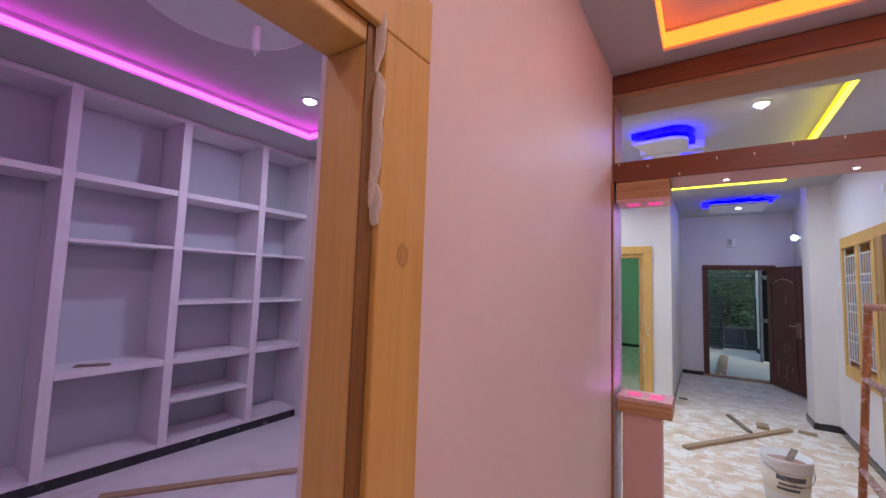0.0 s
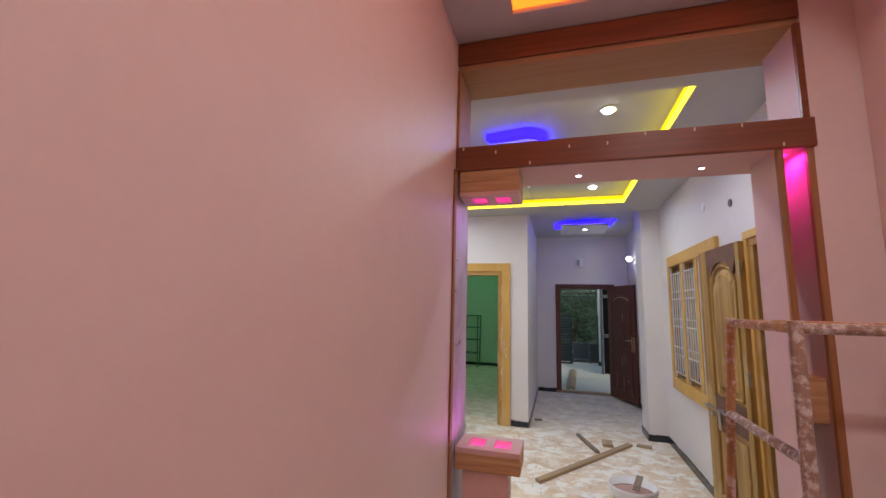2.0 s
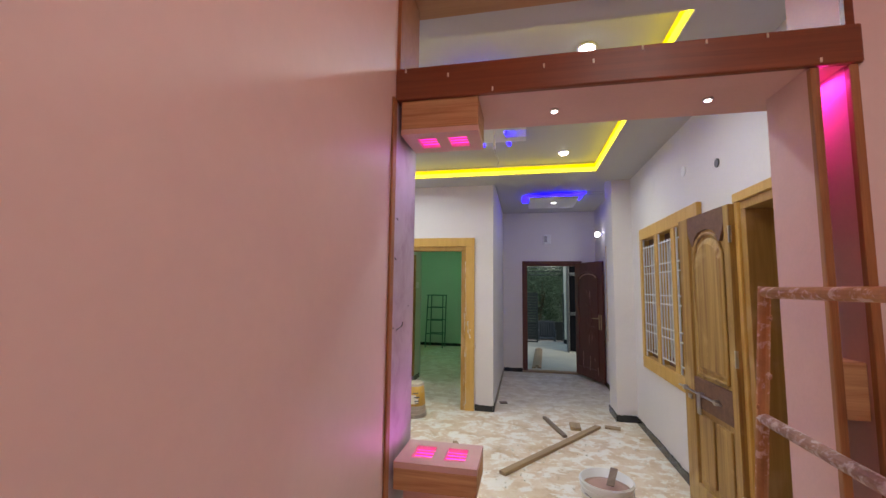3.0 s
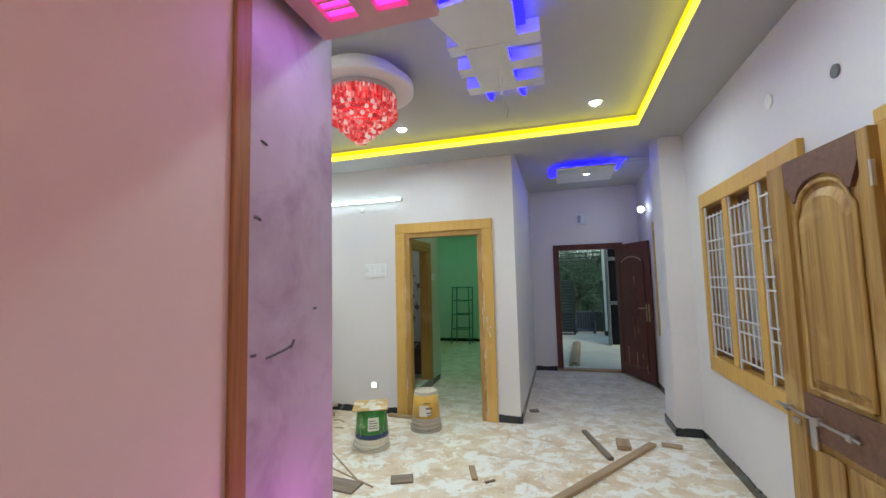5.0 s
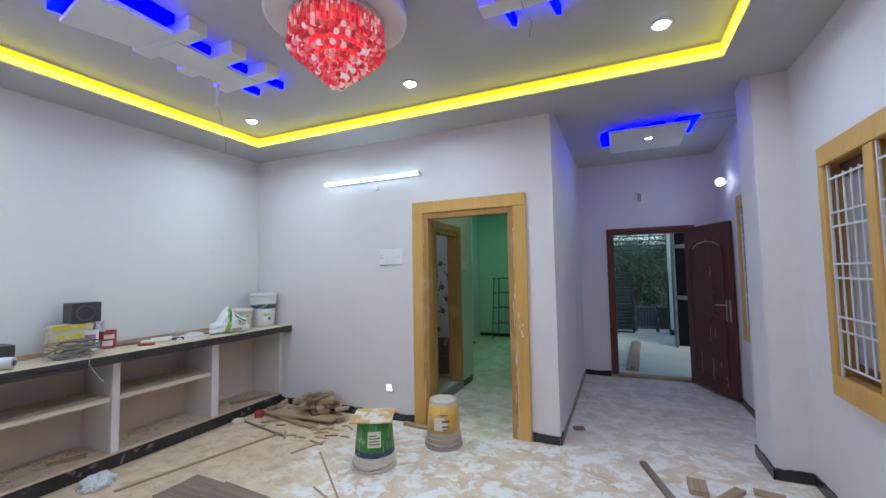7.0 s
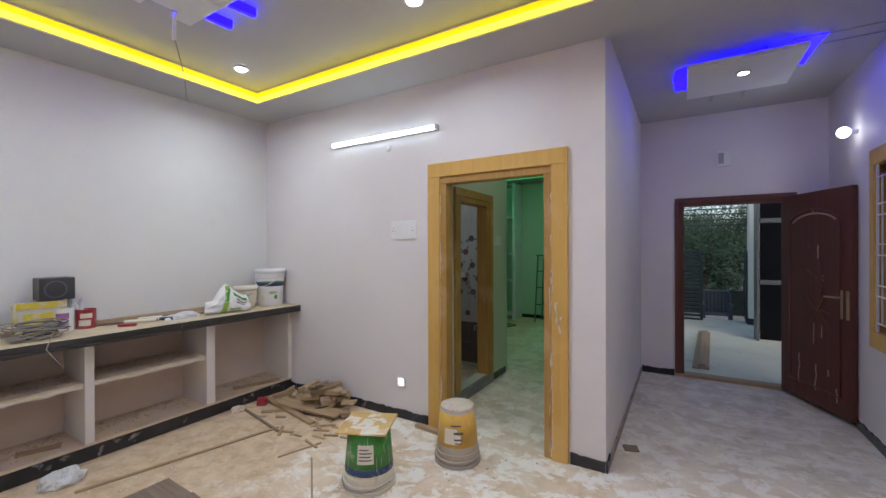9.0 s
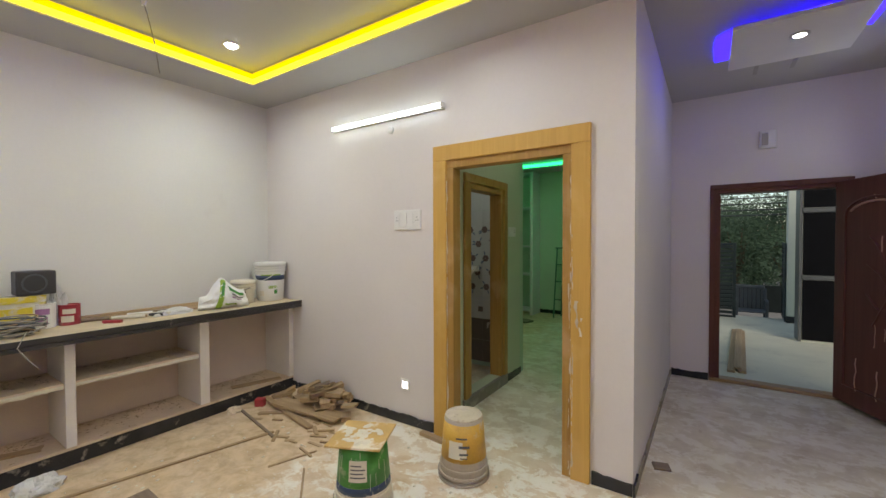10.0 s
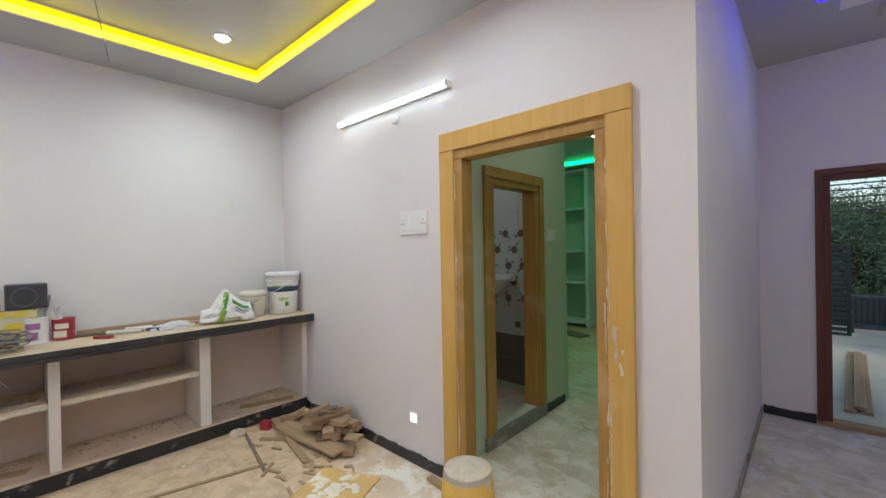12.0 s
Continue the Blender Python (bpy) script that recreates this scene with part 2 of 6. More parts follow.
M["pale_floor"] = plain("pale_dusty_floor", (0.68, 0.65, 0.66), 0.5, var=0.1, scale=2.5, stain=(0.50, 0.44, 0.40), stain_at=(0.58, 0.75), stain_scale=3)
M["roof"] = plain("sky_blocking_slab", (0.4, 0.4, 0.38), 0.9)

M["yellow_riser_glow"] = glow("yellow_riser_glow", (1.0, 0.78, 0.0), 1.0)
M["yellow_core"] = glow("yellow_strip_core", (1.0, 0.84, 0.03), 3.6)
M["step_lens"] = glow("foot_light_lens", (0.95, 0.95, 1.0), 3.0)
M["orange_led"] = glow("orange_led", (1.0, 0.15, 0.012), 2.7)
M["magenta_led"] = glow("magenta_led", (1.0, 0.05, 0.85), 5.0)
M["green_led"] = glow("green_led", (0.0, 1.0, 0.28), 3.0)
M["blue_led"] = glow("blue_led", (0.006, 0.002, 1.0), 9.0)
M["niche_led"] = glow("magenta_niche_led", (1.0, 0.03, 0.55), 2.2)
M["tube"] = glow("tube_diffuser", (0.78, 0.94, 1.0), 6.5)
M["spot_lens"] = glow("downlight_lens", (0.92, 0.94, 1.0), 30.0)
M["bulb"] = glow("wall_lamp_bulb", (0.92, 0.95, 1.0), 9.0)
M["small_lens"] = glow("small_lamp_lens", (1.0, 0.85, 0.95), 8.0)
M["crystal_core"] = glow("red_lamp_core", (1.0, 0.02, 0.03), 1.2)

# floor: cement-dusted stone with white plaster smears, brown dirt and greyer, cleaner stretches down the corridor
fm, nt, fb = nodes_of("dusty_floor")
base = ramp(nt, noise_node(nt, 4.5, 7, None, 0.62, 0.5), [(0.30, (0.58, 0.42, 0.25)), (0.46, (0.71, 0.56, 0.39)), (0.62, (0.79, 0.68, 0.54))])
grey = ramp(nt, noise_node(nt, 3.0, 6, None, 0.62, 0.4), [(0.30, (0.50, 0.40, 0.28)), (0.48, (0.62, 0.54, 0.42)), (0.66, (0.74, 0.67, 0.54))])
co = nt.nodes.new("ShaderNodeTexCoord")
sep = nt.nodes.new("ShaderNodeSeparateXYZ")
nt.links.new(co.outputs["Object"], sep.inputs[0])
wob = nt.nodes.new("ShaderNodeMath")
wob.operation = "MULTIPLY_ADD"
nt.links.new(noise_node(nt, 1.4, 4), wob.inputs[0])
wob.inputs[1].default_value = 2.4
nt.links.new(sep.outputs[1], wob.inputs[2])
far = nt.nodes.new("ShaderNodeMapRange")
far.inputs["From Min"].default_value, far.inputs["From Max"].default_value = 7.2, 8.4
nt.links.new(wob.outputs[0], far.inputs["Value"])
col = blend(nt, far.outputs[0], base, grey)
smear = ramp(nt, noise_node(nt, 5.6, 10, (1.0, 1.2, 1), 0.72, 0.35), [(0.500, (0, 0, 0)), (0.520, (0.66, 0.66, 0.66)), (0.57, (0.97, 0.97, 0.97))])
keep = nt.nodes.new("ShaderNodeMapRange")
keep.inputs["To Min"].default_value, keep.inputs["To Max"].default_value = 1.0, 0.45
nt.links.new(far.outputs[0], keep.inputs["Value"])
both = nt.nodes.new("ShaderNodeMath")
both.operation = "MULTIPLY"
nt.links.new(smear, both.inputs[0])
nt.links.new(keep.outputs[0], both.inputs[1])
col = blend(nt, both.outputs[0], col, (0.88, 0.85, 0.77))
dirt = ramp(nt, noise_node(nt, 6.5, 6, None, 0.7, 0.6), [(0.60, (0, 0, 0)), (0.74, (0.7, 0.7, 0.7))])
col = blend(nt, dirt, col, (0.40, 0.28, 0.15))
wox = nt.nodes.new("ShaderNodeMath")
wox.operation = "MULTIPLY_ADD"
nt.links.new(noise_node(nt, 1.8, 6, None, 0.65), wox.inputs[0])
wox.inputs[1].default_value = 2.2
nt.links.new(sep.outputs[0], wox.inputs[2])
saw = nt.nodes.new("ShaderNodeMapRange")
saw.inputs["From Min"].default_value, saw.inputs["From Max"].default_value = -0.75, -1.25
saw.inputs["To Max"].default_value = 0.92
nt.links.new(wox.outputs[0], saw.inputs["Value"])
sawdust = ramp(nt, noise_node(nt, 9.0, 6, None, 0.65, 0.5), [(0.35, (0.50, 0.35, 0.20)), (0.6, (0.70, 0.53, 0.35))])
col = blend(nt, saw.outputs[0], col, sawdust)
nt.links.new(col, fb.inputs["Base Color"])
nt.links.new(ramp(nt, noise_node(nt, 3, 4), [(0.4, (0.45, 0.45, 0.45)), (0.6, (0.85, 0.85, 0.85))]), fb.inputs["Roughness"])
bump(nt, fb, noise_node(nt, 18, 7, None, 0.65), 0.4, 0.006)
M["floor"] = fm

# crystal: dark red drops; lamp light and pale glints are painted in as emission
cm, nt, cb = nodes_of("painted_glow_crystal")
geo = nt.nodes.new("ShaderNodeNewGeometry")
glow_tone = ramp(nt, geo.outputs["Random Per Island"], [(0.0, (0.36, 0.008, 0.014)), (0.45, (0.80, 0.03, 0.04)), (0.70, (0.95, 0.16, 0.15)), (0.88, (1.0, 0.40, 0.36)), (0.97, (1.0, 0.80, 0.76))])
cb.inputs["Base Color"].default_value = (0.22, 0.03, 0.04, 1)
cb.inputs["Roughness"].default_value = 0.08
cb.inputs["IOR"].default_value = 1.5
nt.links.new(glow_tone, cb.inputs["Emission Color"])
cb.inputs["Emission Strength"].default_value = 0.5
M["crystal"] = cm

# ---- mesh helpers ----


def part(name, bm, material, parent=None, label="", smooth=False):
    me = bpy.data.meshes.new(name)
    bmesh.ops.recalc_face_normals(bm, faces=bm.faces)
    for f in bm.faces:
        f.smooth = smooth
    bm.to_mesh(me)
    bm.free()
    me.materials.append(M[material])
    ob = new(name, me)
    if parent:
        ob.parent = parent
    if label:
        ob["label"] = label
    return ob


def thing(name, at, label, category, turn=0, group=""):
    ob = new(name)
    ob.empty_display_size = 0.1
    ob.matrix_world = pose(*at, 0, 0, turn)
    return tagged(ob, label, category, group)


def box(bm, x0, x1, y0, y1, z0, z1, bevel=0.0, m=None):
    mat = Matrix.Translation(((x0 + x1) / 2, (y0 + y1) / 2, (z0 + z1) / 2)) @ Matrix.Diagonal((abs(x1 - x0), abs(y1 - y0), abs(z1 - z0), 1))
    made = bmesh.ops.create_cube(bm, size=1, matrix=(m @ mat) if m else mat)
    if bevel:
        edges = list({e for v in made["verts"] for e in v.link_edges})
        bmesh.ops.bevel(bm, geom=edges, offset=bevel, segments=2, profile=0.5, affect="EDGES", clamp_overlap=True)
    return bm


def one(*args, **kw):
    return box(bmesh.new(), *args, **kw)


def rod(bm, a, b, r, seg=10, r2=None):
    a, b = Vector(a), Vector(b)
    turn = (b - a).to_track_quat("Z", "Y").to_matrix().to_4x4()
    bmesh.ops.create_cone(bm, cap_ends=True, segments=seg, radius1=r, radius2=r if r2 is None else r2, depth=(b - a).length, matrix=Matrix.Translation((a + b) / 2) @ turn)
    return bm


def lathe(bm, profile, seg=32, m=None):
    """A turned shape from (radius, height) pairs."""
    rings = []
    for r, z in profile:
        ring = []
        for i in range(seg):
            a = 2 * math.pi * i / seg
            p = Vector((r * math.cos(a), r * math.sin(a), z))
            ring.append(bm.verts.new(m @ p if m else p))
        rings.append(ring)
    for lo, hi in zip(rings, rings[1:]):
        for i in range(seg):
            bm.faces.new((lo[i], lo[(i + 1) % seg], hi[(i + 1) % seg], hi[i]))
    ring_only = abs(profile[0][0] - profile[-1][0]) < 1e-6
    if profile[0][0] > 0.0005 and not ring_only:
        bm.faces.new(rings[0][::-1])
    if profile[-1][0] > 0.0005 and not ring_only:
        bm.faces.new(rings[-1])
    return bm


def prism(bm, pts, z0, z1):
    lo = [bm.verts.new((x, y, z0)) for x, y in pts]
    hi = [bm.verts.new((x, y, z1)) for x, y in pts]
    bm.faces.new(lo[::-1])
    bm.faces.new(hi)
    for i in range(len(pts)):
        j = (i + 1) % len(pts)
        bm.faces.new((lo[i], lo[j], hi[j], hi[i]))
    return bm


def cable(name, pts, r, material, parent=None, label=""):
    cu = bpy.data.curves.new(name, "CURVE")
    cu.dimensions, cu.bevel_depth, cu.bevel_resolution = "3D", r, 1
    sp = cu.splines.new("POLY")
    sp.points.add(len(pts) - 1)
    for p, c in zip(sp.points, pts):
        p.co = (*c, 1)
    tmp = bpy.data.objects.new(name, cu)
    me = bpy.data.meshes.new_from_object(tmp)
    bpy.data.objects.remove(tmp)
    bpy.data.curves.remove(cu)
    me.materials.clear()
    me.materials.append(M[material])
    ob = new(name, me)
    if parent:
        ob.parent = parent
    if label:
        ob["label"] = label
    return ob


def setting(name, bm, material, label, category):
    return tagged(part(name, bm, material), label, category, kind="structure")


def wall_x(name, x0, x1, y0, y1, z1, holes, material, label):
    """A wall that runs along y, with holes (y0, y1, z0, z1)."""
    bm, at = bmesh.new(), y0
    for a, b, lo, hi in sorted(holes):
        box(bm, x0, x1, at, a, 0, z1)
        if lo > 0:
            box(bm, x0, x1, a, b, 0, lo)
        box(bm, x0, x1, a, b, hi, z1)
        at = b
    box(bm, x0, x1, at, y1, 0, z1)
    return setting(name, bm, material, label, "wall")


def wall_y(name, x0, x1, y0, y1, z1, holes, material, label):
    bm, at = bmesh.new(), x0
    for a, b, lo, hi in sorted(holes):
        box(bm, at, a, y0, y1, 0, z1)
        if lo > 0:
            box(bm, a, b, y0, y1, 0, lo)
        box(bm, a, b, y0, y1, hi, z1)
        at = b
    box(bm, at, x1, y0, y1, 0, z1)
    return setting(name, bm, material, label, "wall")


def tray_ceiling(name, x0, x1, y0, y1, z, tx0, tx1, ty0, ty1, rise, material, label):
    """A ceiling whose middle is raised, with a ring of lower soffit round it."""
    bm = bmesh.new()
    top = z + rise
    box(bm, x0, x1, y0, ty0, z, top + 0.06)
    box(bm, x0, x1, ty1, y1, z, top + 0.06)
    box(bm, x0, tx0, ty0, ty1, z, top + 0.06)
    box(bm, tx1, x1, ty0, ty1, z, top + 0.06)
    box(bm, tx0, tx1, ty0, ty1, top, top + 0.06)
    return setting(name, bm, material, label, "ceiling")


def cove_strip(name, tx0, tx1, ty0, ty1, z0, z1, material, label, lip=0.012):
    """Glowing band round the inside of a raised ceiling: LED strip and riser glow."""
    t = thing(name, ((tx0 + tx1) / 2, (ty0 + ty1) / 2, z0), label, "strip light")
    hx, hy = (tx1 - tx0) / 2 - 0.002, (ty1 - ty0) / 2 - 0.002
    h = z1 - z0
    part("strip", one(-hx, hx, hy - lip, hy, 0, h), material, t)
    part("strip", one(-hx, hx, -hy, -hy + lip, 0, h), material, t)
    part("strip", one(-hx, -hx + lip, -hy + lip + 0.001, hy - lip - 0.001, 0, h), material, t)
    part("strip", one(hx - lip, hx, -hy + lip + 0.001, hy - lip - 0.001, 0, h), material, t)
    return t


# ---- large structure ----
ZT = 3.12
setting("floor", one(-4.3, 1.53, 3.14, 9.12, -0.08, 0.0), "floor", "dusty stone floor smeared with plaster and dirt", "floor")
setting("floor_passage", one(-0.485, 1.53, -2.2, 3.139, -0.08, 0.0), "floor", "dusty stone floor of the pink passage", "floor")
setting("floor_bedroom", one(-4.3, -0.486, -2.2, 3.139, -0.08, 0.0), "pale_floor", "pale dusty bedroom floor", "floor")
setting("floor_green_room", one(-4.3, -0.26, 9.125, 11.9, -0.08, 0.0), "floor", "dusty pale floor of the green bedroom", "floor")
setting("floor_side_room", one(1.535, 3.4, 2.6, 5.2, -0.08, 0.0), "floor", "dusty floor of the unlit side room", "floor")
setting("ground", one(-220, 220, -220, 220, -0.60, -0.42), "street", "grey earth and road beyond the gate", "ground")
setting("veranda_floor", one(-0.9, 3.4, 9.125, 13.72, -0.42, -0.03), "veranda", "pale cement veranda floor with dust patches", "pavement")

GD = (-1.54, -0.585)
wall_y("wall_hall_back", -3.90, -0.26, 6.48, 6.61, ZT, [(GD[0], GD[1], 0, 2.07)], "hall_paint", "off-white painted wall with a doorway")
wall_x("wall_hall_left", -3.90, -3.756, 3.24, 6.48, ZT, [], "white_paint", "plain off-white wall above the built-in counter")
wall_x("wall_corridor_left", -0.40, -0.26, 6.612, 9.12, ZT, [], "hall_paint", "lavender-white corridor wall")
wall_y("wall_entrance", -0.26, 1.385, 8.975, 9.12, ZT, [(0.09, 1.142, 0, 2.012)], "hall_paint", "white wall round the main door")
W1 = (4.63, 5.97, 0.77, 2.08)
W2 = (6.95, 7.81, 0.79, 2.10)
wall_x("wall_right", 1.385, 1.53, 2.815, 9.12, ZT, [(3.14, 4.02, 0, 2.04), (*W1[:2], *W1[2:]), (*W2[:2], *W2[2:])], "hall_paint", "white wall with a door and two windows")
setting("column", one(1.165, 1.41, 6.465, 6.86, 0, 2.9, bevel=0.006), "hall_paint", "square white painted column by the corridor", "column")
wall_x("wall_passage_left", -0.485, -0.354, -2.0, 2.815, ZT, [(-0.41, 0.612, 0, 2.03)], "pink_paint", "rose-tinted plaster wall beside the bedroom doorway")
wall_x("wall_passage_right", 1.33, 1.384, -2.0, 2.812, ZT, [], "pink_paint", "pink painted passage wall")
# unseen end wall, added to shut the passage behind the starting point
wall_y("wall_passage_back", -0.6, 1.5, -2.12, -2.0, ZT, [], "pink_paint", "unseen pink end wall added to close the passage")
wall_y("wall_partition_right", 1.1445, 1.384, 2.815, 3.083, ZT, [], "pink_paint", "pink wall beside the open partition")
wall_y("wall_partition_left", -0.60, -0.36, 2.818, 3.083, ZT, [], "hall_paint", "end of the wall between bedroom and hall")
wall_y("wall_hall_near", -4.12, -0.602, 3.0835, 3.238, ZT, [], "hall_paint", "white wall between bedroom and hall")
wall_x("wall_bedroom_left", -4.24, -4.12, -1.6, 3.14, ZT, [], "bed_paint", "lavender-grey bedroom wall behind the shelves")
wall_y("wall_bedroom_back", -4.24, -0.486, -1.72, -1.6, ZT, [], "bed_paint", "lavender-grey bedroom end wall")
wall_x("wall_green_left", -4.30, -4.18, 8.21, 11.80, ZT, [], "green_paint", "green painted bedroom wall")
wall_y("wall_green_far", -4.30, -0.26, 11.80, 11.92, ZT, [], "green_paint", "green painted far bedroom wall")
wall_x("wall_green_right", -0.405, -0.262, 9.122, 11.80, ZT, [], "green_paint", "green painted wall")
setting("wall_green_near_lining", one(-0.412, -0.402, 6.612, 9.12, 0, 2.9), "green_paint", "green painted lining of the room beside the corridor", "wall")
wall_x("wall_bath", -1.76, -1.64, 6.612, 8.12, ZT, [(6.97, 7.70, 0.10, 2.0)], "pale_green", "pale green wall with the bathroom doorway")
wall_y("wall_bath_end", -4.18, -1.64, 8.121, 8.21, ZT, [], "green_paint", "pale green wall end beside the bathroom")
wall_x("wall_side_far", 3.4, 3.5, 2.6, 5.2, ZT, [], "hall_paint", "plain wall of the side room")
wall_y("wall_side_a", 1.53, 3.5, 2.5, 2.6, ZT, [], "hall_paint", "plain wall of the side room")
wall_y("wall_side_b", 1.53, 3.5, 5.2, 5.3, ZT, [], "hall_paint", "plain wall of the side room")

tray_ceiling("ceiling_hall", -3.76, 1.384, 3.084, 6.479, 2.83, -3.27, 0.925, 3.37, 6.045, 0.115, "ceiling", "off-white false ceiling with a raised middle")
cove_strip("cove_light", -3.27, 0.925, 3.37, 6.045, 2.842, 2.880, "yellow_core", "yellow LED strip glowing round the raised hall ceiling")
# dim emissive band paints the strip's light fading up the riser
cove_strip("cove_riser_glow", -3.27, 0.925, 3.37, 6.045, 2.8805, 2.922, "yellow_riser_glow", "yellow strip light on the tray riser, put in as a glowing band")
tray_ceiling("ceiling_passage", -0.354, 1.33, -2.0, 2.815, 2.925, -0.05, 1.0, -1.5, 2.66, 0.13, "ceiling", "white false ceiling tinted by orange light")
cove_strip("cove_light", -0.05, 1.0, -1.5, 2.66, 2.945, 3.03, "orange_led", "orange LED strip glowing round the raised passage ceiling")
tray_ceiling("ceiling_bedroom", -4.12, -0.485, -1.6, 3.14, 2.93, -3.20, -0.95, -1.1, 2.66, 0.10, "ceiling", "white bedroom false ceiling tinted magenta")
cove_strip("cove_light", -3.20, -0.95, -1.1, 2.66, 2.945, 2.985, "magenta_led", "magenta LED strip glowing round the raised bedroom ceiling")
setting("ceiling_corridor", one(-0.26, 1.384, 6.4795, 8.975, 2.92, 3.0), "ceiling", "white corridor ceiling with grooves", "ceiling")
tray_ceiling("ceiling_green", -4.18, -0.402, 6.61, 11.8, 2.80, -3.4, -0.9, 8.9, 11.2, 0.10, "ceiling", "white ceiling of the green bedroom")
cove_strip("cove_light", -3.4, -0.9, 8.9, 11.2, 2.82, 2.875, "green_led", "green LED strip glowing round the raised bedroom ceiling")
setting("ceiling_side", one(1.53, 3.4, 2.6, 5.2, 2.9, 3.0), "ceiling", "plain ceiling of the side room", "ceiling")
# unseen slab, added to keep sky light out of the rooms
setting("roof", box(one(-4.4, 3.6, -2.3, 9.2, 3.13, 3.3), -4.4, -0.24, 9.201, 12.0, 3.13, 3.3), "roof", "unseen flat slab added to shut the sky out", "roof")


def fit_in(ob, parent):
    """Hang a part whose mesh is in world metres under a thing."""
    ob.parent = parent
    ob.matrix_parent_inverse = parent.matrix_basis.inverted()
    return ob


def wpart(name, bm, material, parent, label="", smooth=False):
    return fit_in(part(name, bm, material, None, label, smooth), parent)


# ---- doors, windows and skirting ----


def door_frame(name, at, turn, width, height, face, jamb, depth, proud, outer, inner, label, sill=0.0):
    """A frame whose face stands proud of the wall, with a lining through the opening. Local -y looks at the viewer."""
    t = tagged(thing(name, at, label, "door frame", turn), kind="structure")
    h = width / 2
    for s in (-1, 1):
        part("architrave", one(s * h, s * (h - face), -proud, 0.0, sill, height - face, bevel=0.004), outer, t)
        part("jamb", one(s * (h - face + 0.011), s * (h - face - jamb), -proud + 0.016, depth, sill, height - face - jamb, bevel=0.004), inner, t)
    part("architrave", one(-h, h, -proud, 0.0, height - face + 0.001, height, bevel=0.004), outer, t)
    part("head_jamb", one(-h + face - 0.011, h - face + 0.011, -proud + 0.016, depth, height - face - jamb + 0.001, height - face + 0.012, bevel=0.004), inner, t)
    if sill:
        part("sill", one(-h, h, 0.0, depth, 0.0, sill, bevel=0.004), "scrap", t, "dust-covered wooden sill")
    return t


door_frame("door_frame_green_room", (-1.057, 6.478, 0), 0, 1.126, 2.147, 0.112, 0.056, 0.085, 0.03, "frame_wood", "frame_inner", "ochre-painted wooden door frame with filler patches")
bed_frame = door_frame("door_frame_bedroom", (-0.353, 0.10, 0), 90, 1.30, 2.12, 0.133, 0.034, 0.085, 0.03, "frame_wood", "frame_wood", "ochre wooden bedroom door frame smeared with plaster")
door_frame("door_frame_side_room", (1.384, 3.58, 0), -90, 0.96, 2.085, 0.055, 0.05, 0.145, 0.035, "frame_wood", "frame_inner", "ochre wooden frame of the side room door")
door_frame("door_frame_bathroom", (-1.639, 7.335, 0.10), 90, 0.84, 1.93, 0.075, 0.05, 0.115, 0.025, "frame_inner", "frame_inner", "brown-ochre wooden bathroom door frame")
door_frame("door_frame_main", (0.617, 8.974, 0), 0, 1.056, 2.012, 0.05, 0.04, 0.12, 0.02, "brown_door", "brown_door", "dark brown polished main door frame", sill=0.035)

for s in (-1, 1):
    part("bare_edge", one(s * 0.484, s * 0.5165, -0.0175, -0.0142, 0.0, 1.985), "edge_brown", bed_frame, "bare dark brown edge of the lining")
part("bare_edge", one(-0.516, 0.516, -0.0175, -0.0142, 1.9865, 2.010), "edge_brown", bed_frame, "bare dark brown edge of the lining")
part("knot", lathe(bmesh.new(), [(0.020, 0.0), (0.017, 0.0012), (0.010, 0.0004), (0.006, 0.0014), (0.0, 0.001)], 20, Matrix.Translation((0.585, -0.0300, 1.60)) @ pose(0, 0, 0, 90, 0, 0) @ Matrix.Diagonal((0.8, 1.1, 1, 1))), "knot", bed_frame, "round knot in the wood")
t = thing("plaster_smear", (-0.333, 0.609, 1.66), "rough whitish plaster smear on the bedroom door frame", "plaster")
random.seed(6)
for k in range(12):
    z = 0.02 + 0.34 * k / 12
    bm = bmesh.new()
    bmesh.ops.create_icosphere(bm, subdivisions=2, radius=1, matrix=Matrix.Translation((random.uniform(-0.016, 0.010), random.uniform(-0.003, 0.003), z)) @ Matrix.Diagonal((0.016, 0.005, random.uniform(0.025, 0.05), 1)))
    for v in bm.verts:
        v.co.x += 0.008 * noise.noise(v.co * 60)
    part("plaster_dab", bm, "dirty_white", t)
def ragged_smear(parent, name, x, y, z0, z1, width, seed, material="dusty_plaster"):
    """An uneven upright smear of filler, 2 mm proud; each unbroken run is a part."""
    n, run = int((z1 - z0) / 0.008), []
    for k in range(n + 1):
        z = z0 + (z1 - z0) * k / n
        w = width * (0.45 + 1.5 * noise.noise(Vector((seed, z * 5.0, 0.4))) + 0.8 * noise.noise(Vector((seed, z * 31, 1.9))))
        c = x + width * 0.7 * noise.noise(Vector((seed + 4, z * 14, 2.2)))
        if w > 0.0012 and k < n:
            run.append((c, w, z))
            continue
        if len(run) > 1:
            bm, prev = bmesh.new(), None
            for cx, cw, cz in run:
                row = [bm.verts.new((cx - cw / 2, y, cz)), bm.verts.new((cx, y - 0.002, cz)), bm.verts.new((cx + cw / 2, y, cz))]
                for q in (0, 1) if prev else ():
                    bm.faces.new((prev[q], prev[q + 1], row[q + 1], row[q]))
                prev = row
            part(name, bm, material, parent)
        run = []


